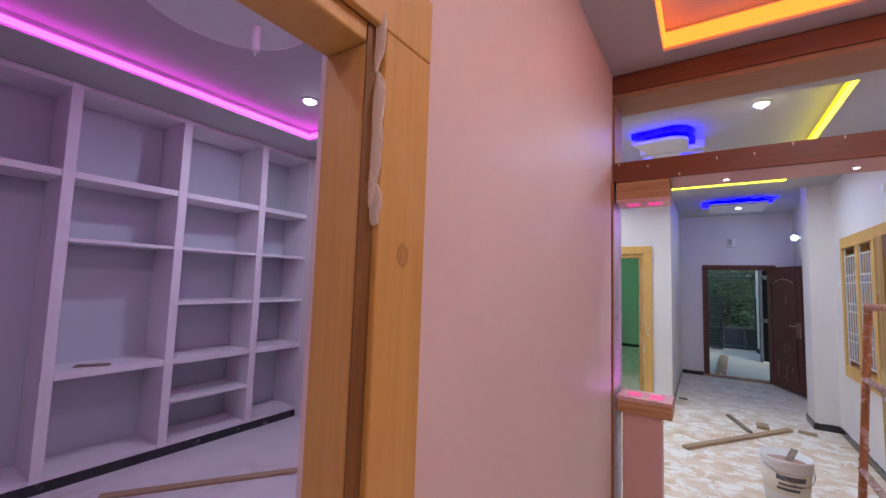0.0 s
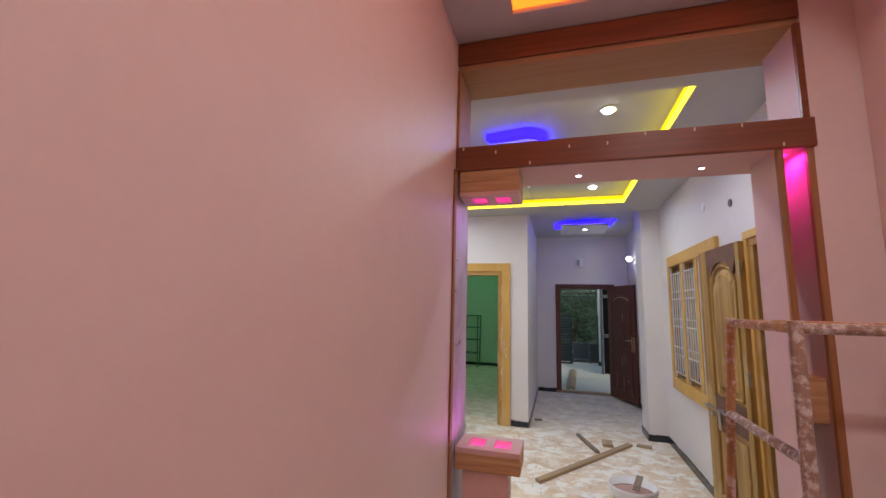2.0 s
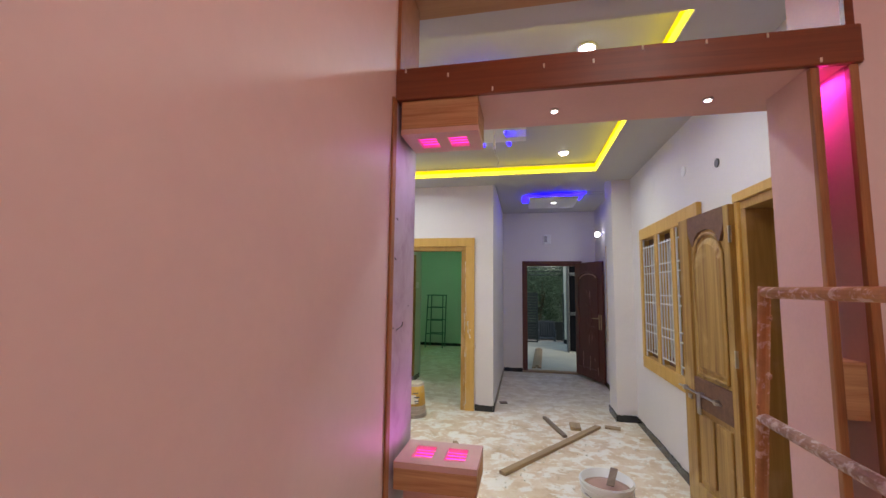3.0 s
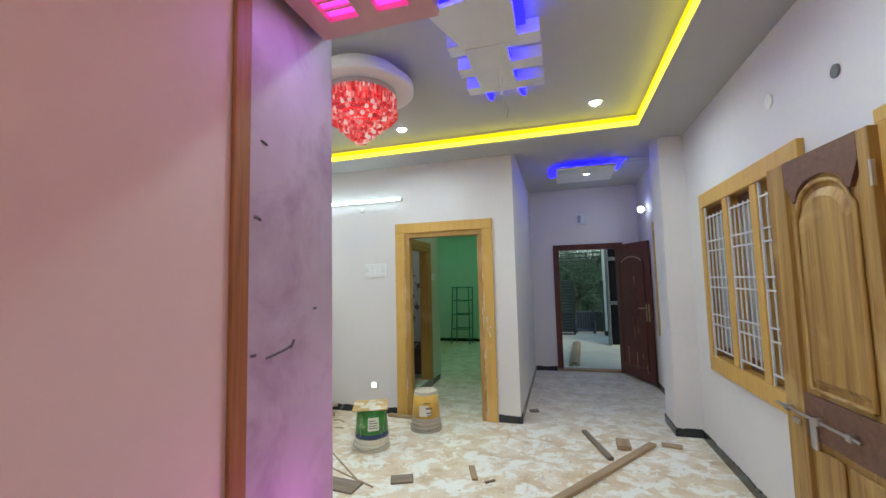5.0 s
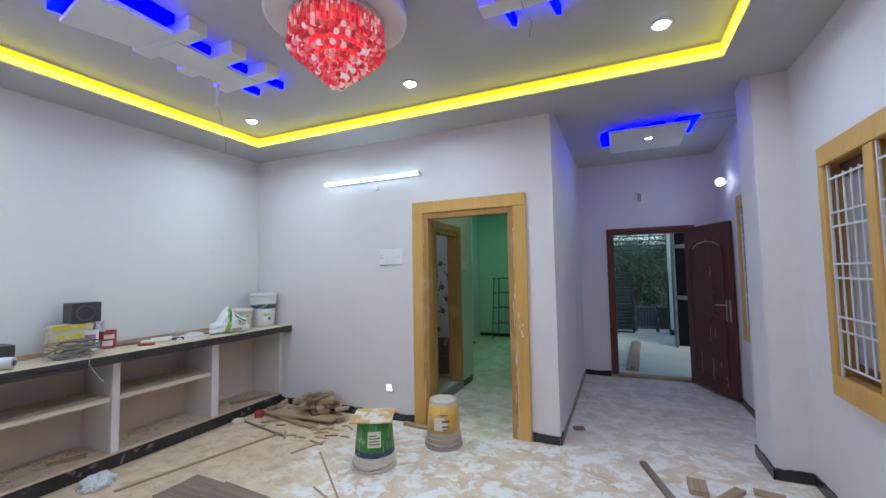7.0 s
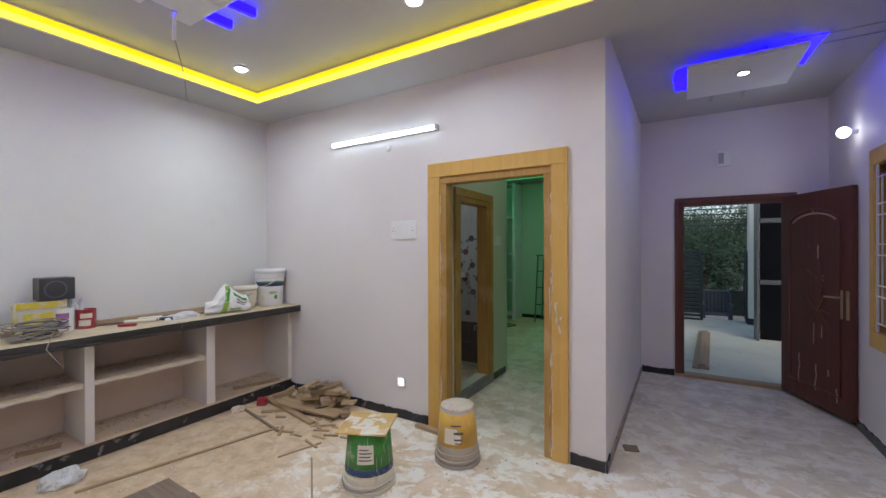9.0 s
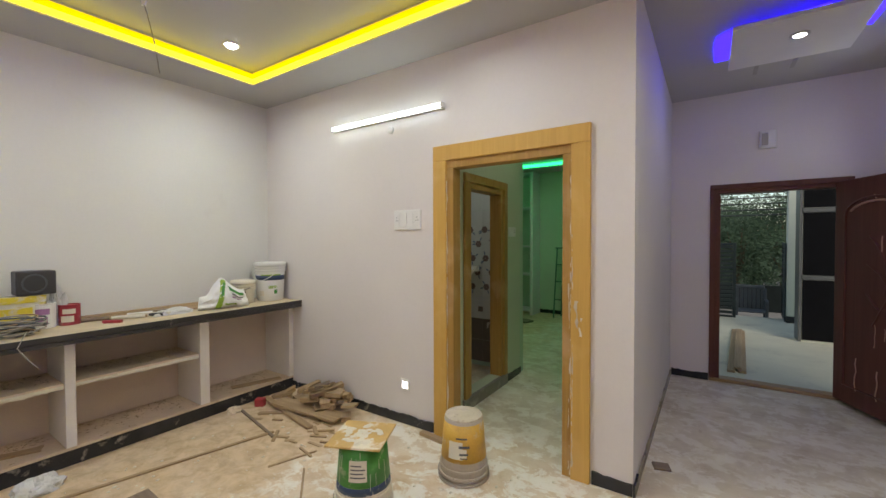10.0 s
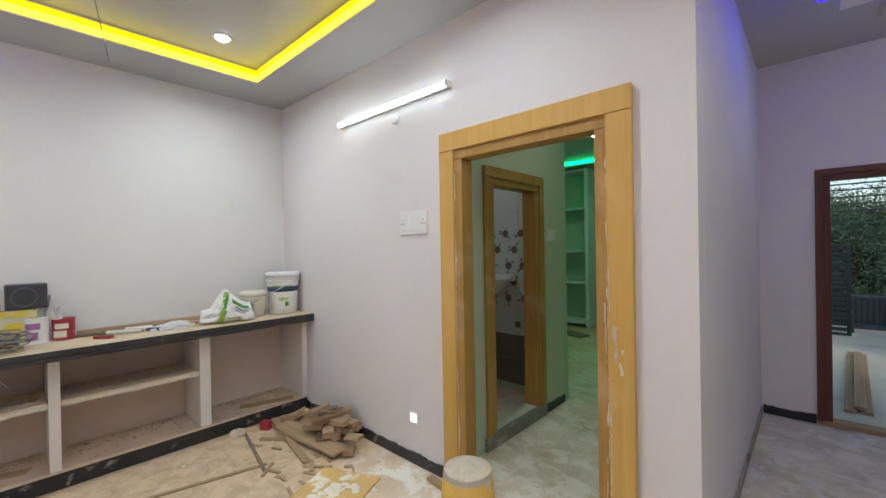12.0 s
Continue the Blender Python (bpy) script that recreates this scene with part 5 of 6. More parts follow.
for k in range(16):
    r, z = 0.055 + 0.065 * random.random(), 0.012 + 0.0065 * k
    a0, ox, oy = random.uniform(0, 6), random.uniform(-0.025, 0.025), random.uniform(-0.04, 0.04)
    pts = [(ox + r * math.cos(a0 + 0.35 * q) * 0.85 + 0.01 * math.sin(3 * q), oy + r * math.sin(a0 + 0.35 * q) * 1.35, max(0.006, z + 0.022 * math.sin(0.35 * q + k * 1.7))) for q in range(19)]
    cable("loop", pts, 0.0045, ("wire", "grey_chair", "wire", "scrap", "grey_chair")[k % 5], t)
cable("tail", [(0.05, 0.05, 0.03), (0.16, 0.02, 0.02), (0.235, -0.02, -0.03), (0.24, 0.03, -0.12), (0.245, 0.06, -0.16)], 0.003, "wire", t)


def plank(name, a, b, width, thick, z, label, material="scrap", group="", tilt=0.0, lift=0.0):
    """A sawn board from a to b on the floor plan."""
    ax, ay, bx_, by_ = *a, *b
    ln = math.hypot(bx_ - ax, by_ - ay)
    t = thing(name, ((ax + bx_) / 2, (ay + by_) / 2, z), label, "board", math.degrees(math.atan2(by_ - ay, bx_ - ax)), group)
    bm = one(-ln / 2, ln / 2, -width / 2, width / 2, 0, thick, bevel=min(0.004, thick * 0.2))
    random.seed(int(abs(ax * 97 + ay * 31) * 10))
    for v in bm.verts:
        v.co.y += 0.006 * width * random.uniform(-4, 4) * (abs(v.co.x) > ln * 0.4)
        v.co.x += random.uniform(-0.008, 0.008)
        v.co.z += lift * (v.co.x + ln / 2) / ln
    part("board", bm, material, t)
    return t


plank("batten", (-3.68, 4.95), (-3.70, 5.95), 0.05, 0.035, ZC, "brown wooden batten lying along the worktop")
plank("batten", (-3.66, 4.30), (-3.69, 4.90), 0.045, 0.03, ZC, "brown wooden batten lying along the worktop")
for k, (a, b, wd, th, mt) in enumerate((((-3.60, 5.10), (-3.50, 5.30), 0.05, 0.02, "scrap"), ((-3.55, 5.22), (-3.40, 5.42), 0.03, 0.03, "dirty_white"), ((-3.45, 5.02), (-3.38, 5.10), 0.03, 0.02, "red_print"), ((-3.62, 5.35), (-3.58, 5.62), 0.04, 0.025, "scrap_dark"))):
    plank("counter_scrap", a, b, wd, th, ZC, ("short wooden offcut lying on the worktop", "white plastic pipe piece on the worktop", "small red plastic piece on the worktop", "dark wooden offcut lying on the worktop")[k], mt, "worktop scraps")
for k, (y, x) in enumerate(((5.95, -3.52), (6.15, -3.45), (4.5, -3.55))):
    plank("shelf_scrap", (x, y), (x + 0.07, y + 0.20), 0.07, 0.012, 0.1185, "thin wooden offcut on the dusty bottom shelf", "scrap", "shelf scraps")

for k, (x, y, a, ln, mt, lb) in enumerate(((-3.50, 5.18, 60, 0.20, "dirty_white", "short white plastic pipe on the worktop"), (-3.58, 5.28, 75, 0.16, "white_plastic", "short white plastic pipe on the worktop"),
                                            (-3.44, 5.34, 40, 0.10, "dark_plastic", "black screwdriver handle on the worktop"), (-3.60, 4.98, 80, 0.22, "scrap_dark", "brown stick lying on the worktop"), (-3.52, 5.66, 85, 0.18, "scrap", "thin stick lying on the worktop"))):
    t = thing("loose_pipe", (x, y, ZC), lb, "pipe", a, "worktop scraps")
    part("tube", lathe(bmesh.new(), [(0.012, -ln / 2), (0.014, -ln / 2), (0.014, ln / 2), (0.012, ln / 2)], 12, Matrix.Translation((0, 0, 0.0145)) @ pose(0, 0, 0, 0, 90, 0)), mt, t)
crumpled("carry_bag", (-3.665, 4.83, ZC), (0.045, 0.055, 0.27), "clear_bag", "thin pale carrier bag slumped against the wall", "bag", 11)

# ---- hall floor ----
t, ah = pail("green_paint_bucket", (-1.52, 5.62, 0.0), 0.158, 0.128, 0.355, "dirty_white", "upturned green and white paint bucket under a board", 0, None, True, ((0.105, 0.145, "navy_label", "navy printed band"), (0.146, 0.352, "green_label", "green printed label")))
for z0, z1, a0, a1, mt in ((0.18, 0.29, -78, -38, "dirty_white"), (0.20, 0.207, -74, -42, "text_dark"), (0.22, 0.227, -74, -46, "text_dark"), (0.24, 0.247, -74, -42, "text_dark"), (0.26, 0.267, -74, -50, "text_dark")):
    print_plate(t, ah, z0, z1, a0, a1, mt, out=0.0028 if mt == "dirty_white" else 0.0036)
random.seed(14)
for k in range(16):
    a, z1 = random.uniform(-150, 10), random.uniform(0.20, 0.352)
    print_plate(t, ah, z1 - random.uniform(0.03, 0.14), z1, a, a + random.uniform(0.6, 1.5), "dirty_white", "paint_drip", 0.0034)
t = thing("ochre_lid_board", (-1.53, 5.62, 0.356), "square ochre board with dried white plaster on the bucket", "board", 24)
part("board", one(-0.155, 0.155, -0.155, 0.155, 0, 0.012, bevel=0.004), "ochre_board", t)
random.seed(77)
bm = bmesh.new()
for k in range(34):
    a, d = random.uniform(0, 6.28), 0.105 * math.sqrt(random.random())
    w, h = random.uniform(0.010, 0.038), random.uniform(0.008, 0.022)
    bmesh.ops.create_icosphere(bm, subdivisions=2, radius=1.0, matrix=Matrix.Translation((d * math.cos(a), d * math.sin(a), 0.0118)) @ Matrix.Rotation(random.uniform(0, 3.1), 4, "Z") @ Matrix.Diagonal((w, h, random.uniform(0.002, 0.006), 1)))
for v in bm.verts:
    v.co.x += 0.006 * noise.noise(v.co * 70)
    v.co.y += 0.006 * noise.noise(v.co * 70 + Vector((5, 5, 5)))
part("plaster", bm, "dirty_white", t, "dried white plaster flakes")["kind"] = "stuff"

t, ah = pail("yellow_paint_bucket", (-1.175, 6.14, 0.0), 0.150, 0.118, 0.375, "grey_bucket", "upturned yellow and grey paint bucket by the doorway", 0, None, True, ((0.135, 0.352, "yellow_label", "worn orange and yellow label"),))
for z0, z1, a0, a1, mt in ((0.16, 0.26, -100, -62, "dirty_white"), (0.17, 0.22, -78, -52, "dirty_white"), (0.225, 0.24, -72, -44, "text_dark"), (0.185, 0.197, -70, -48, "text_dark"), (0.165, 0.172, -68, -50, "text_dark"), (0.275, 0.285, -80, -50, "text_dark")):
    print_plate(t, ah, z0, z1, a0, a1, mt, out=0.0028 if mt == "dirty_white" else 0.0036)
part("plaster_cap", lathe(bmesh.new(), [(0.117, 0.372), (0.113, 0.381), (0.104, 0.377), (0.098, 0.380), (0.06, 0.381), (0.052, 0.378), (0.045, 0.381), (0, 0.380)], 40), "dusty_plaster", t, "dried plaster on the ringed upturned base", True)

t, ah = pail("white_bucket", (0.615, 4.158, 0.0), 0.125, 0.155, 0.34, "white_plastic", "open white bucket of reddish putty with a wire handle", 30, None, False, ((0.10, 0.26, "dirty_white", "worn printed label"),))
for z0, z1, a0, a1 in ((0.20, 0.235, -150, -80), (0.165, 0.18, -145, -85), (0.13, 0.15, -150, -95)):
    print_plate(t, ah, z0, z1, a0, a1, "text_dark")
part("putty", lathe(bmesh.new(), [(0.149, 0.285), (0.10, 0.292), (0.04, 0.288), (0, 0.29)], 32), "brown_chip", t, "reddish brown putty", True)
part("scraper", one(-0.05, 0.12, -0.022, 0.022, -0.004, 0.004, bevel=0.002, m=pose(0.02, -0.02, 0.335, 0, -14, 40)), "scrap_dark", t)

plank("long_plank", (-0.06, 4.83), (0.90, 6.17), 0.062, 0.03, 0.001, "long dusty wooden batten lying on the floor")
plank("short_batten", (0.345, 6.36), (0.522, 5.79), 0.045, 0.028, 0.001, "short dark wooden batten lying on the floor", "scrap_dark")
plank("wood_block", (0.655, 6.03), (0.66, 6.20), 0.11, 0.035, 0.001, "flat square wood block on the floor")
plank("wood_chip", (0.98, 6.20), (1.13, 6.17), 0.07, 0.02, 0.001, "small wood chip near the column")
plank("wood_offcut", (-0.55, 5.42), (-0.48, 5.22), 0.045, 0.018, 0.001, "pale wooden offcut on the dusty floor")
plank("wood_offcut", (-0.40, 5.20), (-0.34, 5.25), 0.02, 0.01, 0.001, "tiny splinter on the dusty floor", "scrap_dark")
plank("stone_tile", (-1.09, 5.07), (-0.94, 5.13), 0.12, 0.014, 0.001, "broken dark stone tile on the floor", "scrap_dark")
plank("dark_board", (-1.62, 4.93), (-1.28, 4.90), 0.16, 0.014, 0.001, "dark thin board lying on the floor", "scrap_dark")
plank("wide_board", (-2.62, 4.82), (-1.70, 4.80), 0.30, 0.018, 0.001, "wide brown plywood board lying on the floor", "scrap_dark")
plank("wide_board", (-2.30, 4.86), (-1.52, 4.80), 0.20, 0.018, 0.020, "narrow brown plywood board on another board", "scrap_dark")
plank("thin_strip", (-2.95, 4.62), (-2.66, 5.80), 0.022, 0.012, 0.001, "long thin wooden strip lying on the floor")
plank("thin_strip", (-2.16, 5.80), (-2.26, 5.51), 0.014, 0.007, 0.001, "thin splinter of wood on the dusty floor")
plank("thin_strip", (-2.05, 5.62), (-1.30, 4.98), 0.012, 0.006, 0.001, "thin wooden strip lying on the floor")
plank("thin_strip", (-1.72, 5.18), (-1.18, 4.95), 0.012, 0.006, 0.001, "thin wooden strip lying on the floor")
plank("door_stop_block", (-1.70, 6.40), (-1.42, 6.37), 0.045, 0.03, 0.001, "short wooden block lying by the door frame")
plank("dark_chip", (-0.20, 6.88), (-0.11, 6.91), 0.085, 0.012, 0.001, "small dark stone chip on the corridor floor", "scrap_dark")
plank("tile_piece", (-0.17, 3.34), (0.03, 3.36), 0.18, 0.012, 0.001, "broken grey tile near the pedestal", "scrap_dark")

# heap of offcuts beside the counter
random.seed(5)
plank("heap_plank", (-3.05, 6.10), (-2.36, 6.19), 0.15, 0.022, 0.045, "wide grey-brown plank on the scrap heap", "scrap", "scrap heap", lift=-0.02)
plank("heap_batten", (-3.28, 6.13), (-2.47, 5.99), 0.05, 0.022, 0.018, "long batten leaning out of the scrap heap", "scrap", "scrap heap", lift=-0.015)
plank("heap_batten", (-3.05, 5.925), (-2.90, 6.05), 0.04, 0.016, 0.001, "thin batten lying beside the scrap heap", "scrap", "scrap heap")
plank("heap_batten", (-3.33, 5.90), (-2.59, 5.756), 0.022, 0.014, 0.001, "thin stick lying before the scrap heap", "scrap_dark", "scrap heap")
for k in range(72):
    layer = k // 18
    cx, cy = random.gauss(-2.78 + 0.06 * layer, 0.23 - 0.05 * layer), random.gauss(6.29 + 0.015 * layer, 0.085 - 0.012 * layer)
    cx, cy = min(-2.20, max(-3.22, cx)), min(6.39, max(6.06, cy))
    a, ln = random.uniform(-1.2, 1.4), random.uniform(0.08, 0.24)
    dx, dy = ln / 2 * math.cos(a), ln / 2 * math.sin(a)
    plank("wood_offcut", (cx - dx, max(5.95, min(6.43, cy - dy))), (cx + dx, min(6.44, cy + dy)), random.uniform(0.04, 0.085), random.uniform(0.02, 0.048), 0.004 + 0.045 * layer + random.uniform(0, 0.012),
          "short rough wooden offcut in the scrap heap", random.choice(("scrap", "scrap", "scrap", "scrap_pale", "scrap_dark")), "scrap heap", lift=random.uniform(-0.03, 0.05))
for k in range(26):
    cx, cy, a, ln = random.uniform(-3.1, -2.05), random.uniform(5.75, 6.2), random.uniform(-0.9, 0.9), random.uniform(0.05, 0.16)
    plank("wood_splinter", (cx, cy), (cx + ln * math.cos(a), cy + ln * math.sin(a)), random.uniform(0.010, 0.032), 0.004 + 0.0004 * k, 0.001, "small wood splinter on the dusty floor", random.choice(("scrap", "scrap_pale", "scrap_pale")), "splinters")
t = thing("red_carton", (-3.20, 6.03, 0.001), "small crushed red carton on the floor", "carton", 30)
part("carton", one(-0.04, 0.04, -0.03, 0.03, 0, 0.07, bevel=0.008), "red_print", t)
part("label", one(-0.0415, -0.0402, -0.02, 0.02, 0.015, 0.05), "dirty_white", t)
crumpled("rubble_lump", (-3.27, 5.84, 0.001), (0.05, 0.06, 0.045), "shelf_dust", "dusty lump of plaster rubble beside the scrap heap", "rubble", 9)
t = thing("plaster_crumbs", (0, 0, 0), "scattered crumbs of plaster and wood on the floor", "crumbs")
t["kind"] = "stuff"
bm = bmesh.new()
for k in range(420):
    cx, cy, r = random.uniform(-3.1, 1.2), random.uniform(4.3, 6.4), random.uniform(0.003, 0.011)
    bmesh.ops.create_icosphere(bm, subdivisions=1, radius=r, matrix=Matrix.Translation((cx, cy, r * 0.3)) @ Matrix.Diagonal((1, random.uniform(0.6, 1.6), 0.5, 1)))
ob = part("crumbs", bm, "dirty_white", t)
ob["kind"] = "stuff"

# ---- passage: painter's trestle ladder ----
t = thing("painters_trestle", (0.90, 2.35, 0), "paint-splattered steel trestle ladder with welded rungs", "trestle")
FEET = {"fl": ((0.635, 2.60), (0.708, 2.54)), "nl": ((0.615, 1.95), (0.700, 2.125)), "fr": ((1.27, 2.60), (1.235, 2.54)), "nr": ((1.27, 1.95), (1.235, 2.125))}


def post_at(key, z):
    (x0, y0), (x1, y1) = FEET[key]
    k = z / 1.52
    return (x0 + (x1 - x0) * k, y0 + (y1 - y0) * k, z)


for key in FEET:
    r = 0.0155 if key == "nl" else 0.0135
    bm = bmesh.new()
    p0, p1 = Vector(post_at(key, 0)), Vector(post_at(key, 1.52))
    rod(bm, p0, p1, r, 12)
    random.seed(len(key) + ord(key[0]))
    for k in range(26):
        z = random.uniform(0.1, 1.5)
        a = random.uniform(0, 6.28)
        px, py, pz = post_at(key, z)
        bmesh.ops.create_icosphere(bm, subdivisions=1, radius=random.uniform(0.003, 0.007), matrix=Matrix.Translation((px + r * 0.9 * math.cos(a), py + r * 0.9 * math.sin(a), pz)) @ Matrix.Diagonal((1, 1, 1.6, 1)))
    wpart("leg", bm, "ladder_paint" if key[0] == "n" else "ladder_rust", t, "steel leg crusted with dried paint")
for a, b in (("fl", "nl"), ("nl", "nr"), ("fl", "fr"), ("fr", "nr")):
    wpart("top_bar", rod(bmesh.new(), post_at(a, 1.505), post_at(b, 1.505), 0.0135, 12), "ladder_rust" if "f" in a + b else "ladder_paint", t, "paint-crusted top bar")
for z in (1.20, 0.82, 0.44):
    wpart("rung", rod(bmesh.new(), post_at("fl", z), post_at("nl", z), 0.0135, 12), "ladder_paint", t)
    wpart("rung", rod(bmesh.new(), post_at("fr", z), post_at("nr", z), 0.0135, 12), "ladder_paint", t)

# ---- magenta bedroom: built-in shelves ----
SX, SB = -3.72, -4.115
t = tagged(thing("wall_shelves", (-3.9, 1.5, 0), "built-in lavender-white shelf wall, empty and dusty", "shelves"), kind="structure")
wpart("plinth", one(SB, SX - 0.01, -0.45, 3.13, 0, 0.08), "granite", t, "black stone plinth")
COLS = [(-0.45, -0.39), (0.27, 0.33), (0.97, 1.04), (1.73, 1.80), (2.49, 2.56), (3.08, 3.13)]
for a, b in COLS:
    wpart("upright", one(SB, SX + 0.006, a, b, 0.081, 2.925, bevel=0.004), "shelf_white", t)
ROWS_IN_BAY = [(2.27,), (2.27,), (2.27, 1.78, 0.81), (2.27, 1.78, 1.30, 0.81, 0.46), (2.27, 1.78, 1.30, 0.81)]
for (c0, c1), levels in zip(zip(COLS, COLS[1:]), ROWS_IN_BAY):
    y0, y1 = c0[1] + 0.001, c1[0] - 0.001
    wpart("bottom_board", one(SB, SX, y0, y1, 0.081, 0.11), "shelf_white", t)
    wpart("top_board", one(SB, SX, y0, y1, 2.885, 2.925), "shelf_white", t)
    for z in levels:
        th = 0.05 if z in (0.81, 2.27) else 0.028
        wpart("shelf", one(SB, SX, y0, y1, z - th, z, bevel=0.003), "shelf_white", t)
t = thing("bedroom_disc", (-1.95, 1.15, 3.03), "round white gypsum disc on the bedroom ceiling", "ceiling decoration")
part("disc", lathe(bmesh.new(), [(0.42, -0.001), (0.44, -0.012), (0.44, -0.045), (0.42, -0.05), (0, -0.05)], 48), "gypsum", t)
part("step", lathe(bmesh.new(), [(0.20, -0.0505), (0.20, -0.07), (0, -0.07)], 36), "gypsum", t)
t = thing("fan_rod", (-1.98, 1.33, 2.98), "white fan rod hanging bare from the ceiling disc", "fan rod")
part("rod", rod(bmesh.new(), (0, 0, 0), (0, 0, -0.16), 0.022, 14), "white_plastic", t)
part("hook", rod(bmesh.new(), (0, 0, -0.16), (0, 0, -0.19), 0.006, 8), "chrome", t)
plank("bedroom_board", (-3.35, 1.25), (-2.40, 2.62), 0.07, 0.02, 0.001, "brown wooden strip on the bedroom floor")
plank("shelf_offcut", (-3.90, 1.20), (-3.80, 1.38), 0.07, 0.012, 0.8105, "thin dark offcut lying on a shelf", "scrap_dark")

# ---- green bedroom and bathroom ----
t = thing("steel_ladder", (-2.08, 11.55, 0), "green-tinted steel stand with cross rungs", "ladder", -8)
for x in (-0.20, 0.20):
    for y, top in ((-0.16, 1.32), (0.10, 1.32)):
        part("leg", rod(bmesh.new(), (x * (1.15 if y < 0 else 1), y - 0.05, 0), (x, y + 0.04, top), 0.014, 10), "green_steel", t)
for z in (0.34, 0.68, 1.0, 1.31):
    part("rung", rod(bmesh.new(), (-0.22, -0.15, z), (0.22, -0.15, z), 0.012, 10), "green_steel", t)
    part("rung", rod(bmesh.new(), (-0.20, 0.12, z), (0.20, 0.12, z), 0.012, 10), "green_steel", t)
t = tagged(thing("green_room_cupboard", (-3.4, 11.6, 0), "open built-in cupboard with white edges", "cupboard"), kind="structure")
for x in (-4.15, -3.45, -2.78):
    wpart("upright", one(x - 0.03, x + 0.03, 11.38, 11.784, 0, 2.78, bevel=0.003), "shelf_white", t)
for a, b in ((-4.119, -3.481), (-3.419, -2.811)):
    for z in (0.10, 0.8, 1.35, 2.1, 2.77):
        wpart("shelf", one(a, b, 11.385, 11.784, z - 0.03, z), "shelf_white", t)
plank("stone_slab", (-3.05, 10.9), (-2.55, 10.7), 0.22, 0.03, 0.001, "grey stone slabs lying on the green room floor", "scrap_dark")

tile = tagged(thing("bathroom_tiles", (-2.4, 8.11, 0), "printed bathroom wall tiles, white above dark grey", "tiles"), kind="structure")
random.seed(17)
def tile_wall(y, x0, x1, z0, z1, w, h, mt):
    z = z0
    while z < z1 - 0.01:
        x = x0
        while x < x1 - 0.01:
            wpart("tile", one(x + 0.0012, min(x + w, x1) - 0.0012, y - 0.006, y, z + 0.0012, min(z + h, z1) - 0.0012, bevel=0.0012), mt, tile)
            x += w
        z += h
tile_wall(8.12, -3.0, -1.765, 0.05, 0.55, 0.3, 0.25, "bath_dark")
tile_wall(8.12, -3.0, -1.765, 0.55, 2.05, 0.3, 0.25, "bath_plain")
for k in range(26):
    fx, fz = -2.62 + 0.19 * (k % 5) + 0.09 * ((k // 5) % 2) + random.uniform(-0.02, 0.02), 0.92 + 0.165 * (k // 5)
    if fx > -1.80:
        continue
    bm = bmesh.new()
    for q in range(6):
        a = q * math.pi / 3
        bmesh.ops.create_circle(bm, cap_ends=True, segments=7, radius=0.020, matrix=Matrix.Translation((fx + 0.021 * math.cos(a), 8.1128, fz + 0.021 * math.sin(a))) @ pose(0, 0, 0, 90, 0, 0))
    for v in bm.verts:
        v.co.y += random.uniform(-0.0006, 0.0)
    wpart("flower_print", bm, "flower_dark", tile, "brown flower print")
    bm = bmesh.new()
    for q in range(3):
        a = random.uniform(0, 6.28)
        bmesh.ops.create_circle(bm, cap_ends=True, segments=7, radius=0.026, matrix=Matrix.Translation((fx + 0.062 * math.cos(a), 8.1132, fz + 0.062 * math.sin(a))) @ pose(0, 0, 0, 0, -math.degrees(a), 0) @ pose(0, 0, 0, 90, 0, 0) @ Matrix.Diagonal((1, 0.4, 1, 1)))
    wpart("leaf_print", bm, "flower_blue", tile, "grey-blue leaf print")
wall_x("wall_bath_far", -3.1, -3.0, 6.612, 8.12, 2.8, [], "bath_plain", "white tiled bathroom side wall")
t = thing("wash_basin", (-2.32, 8.10, 1.13), "white ceramic wash basin on the tiled wall", "basin")
bm = lathe(bmesh.new(), [(0.05, -0.16), (0.13, -0.12), (0.20, -0.02), (0.21, 0.0), (0.19, 0.0), (0.12, -0.07), (0.0, -0.09)], 28)
for v in bm.verts:
    v.co.y = v.co.y * 0.75 - 0.17
part("bowl", bm, "white_plastic", t, smooth=True)
part("back", one(-0.19, 0.19, -0.06, 0.0, -0.03, 0.03, bevel=0.008), "white_plastic", t)
t = thing("bath_tap", (-1.98, 8.112, 0.52), "dark steel tap on the bathroom wall", "tap")
part("pipe", rod(bmesh.new(), (0, 0, 0), (0, -0.09, 0), 0.012, 10), "chrome", t)
part("spout", rod(bmesh.new(), (0, -0.085, 0.004), (0, -0.10, -0.05), 0.010, 10), "chrome", t)
t = thing("bath_socket", (-2.12, 8.113, 0.66), "small brown outlet on the bathroom wall", "outlet")
part("plate", one(-0.03, 0.03, -0.008, 0, -0.03, 0.03, bevel=0.002), "flower_dark", t)
part("hole", one(-0.012, 0.012, -0.010, -0.0082, -0.012, 0.012), "text_dark", t)

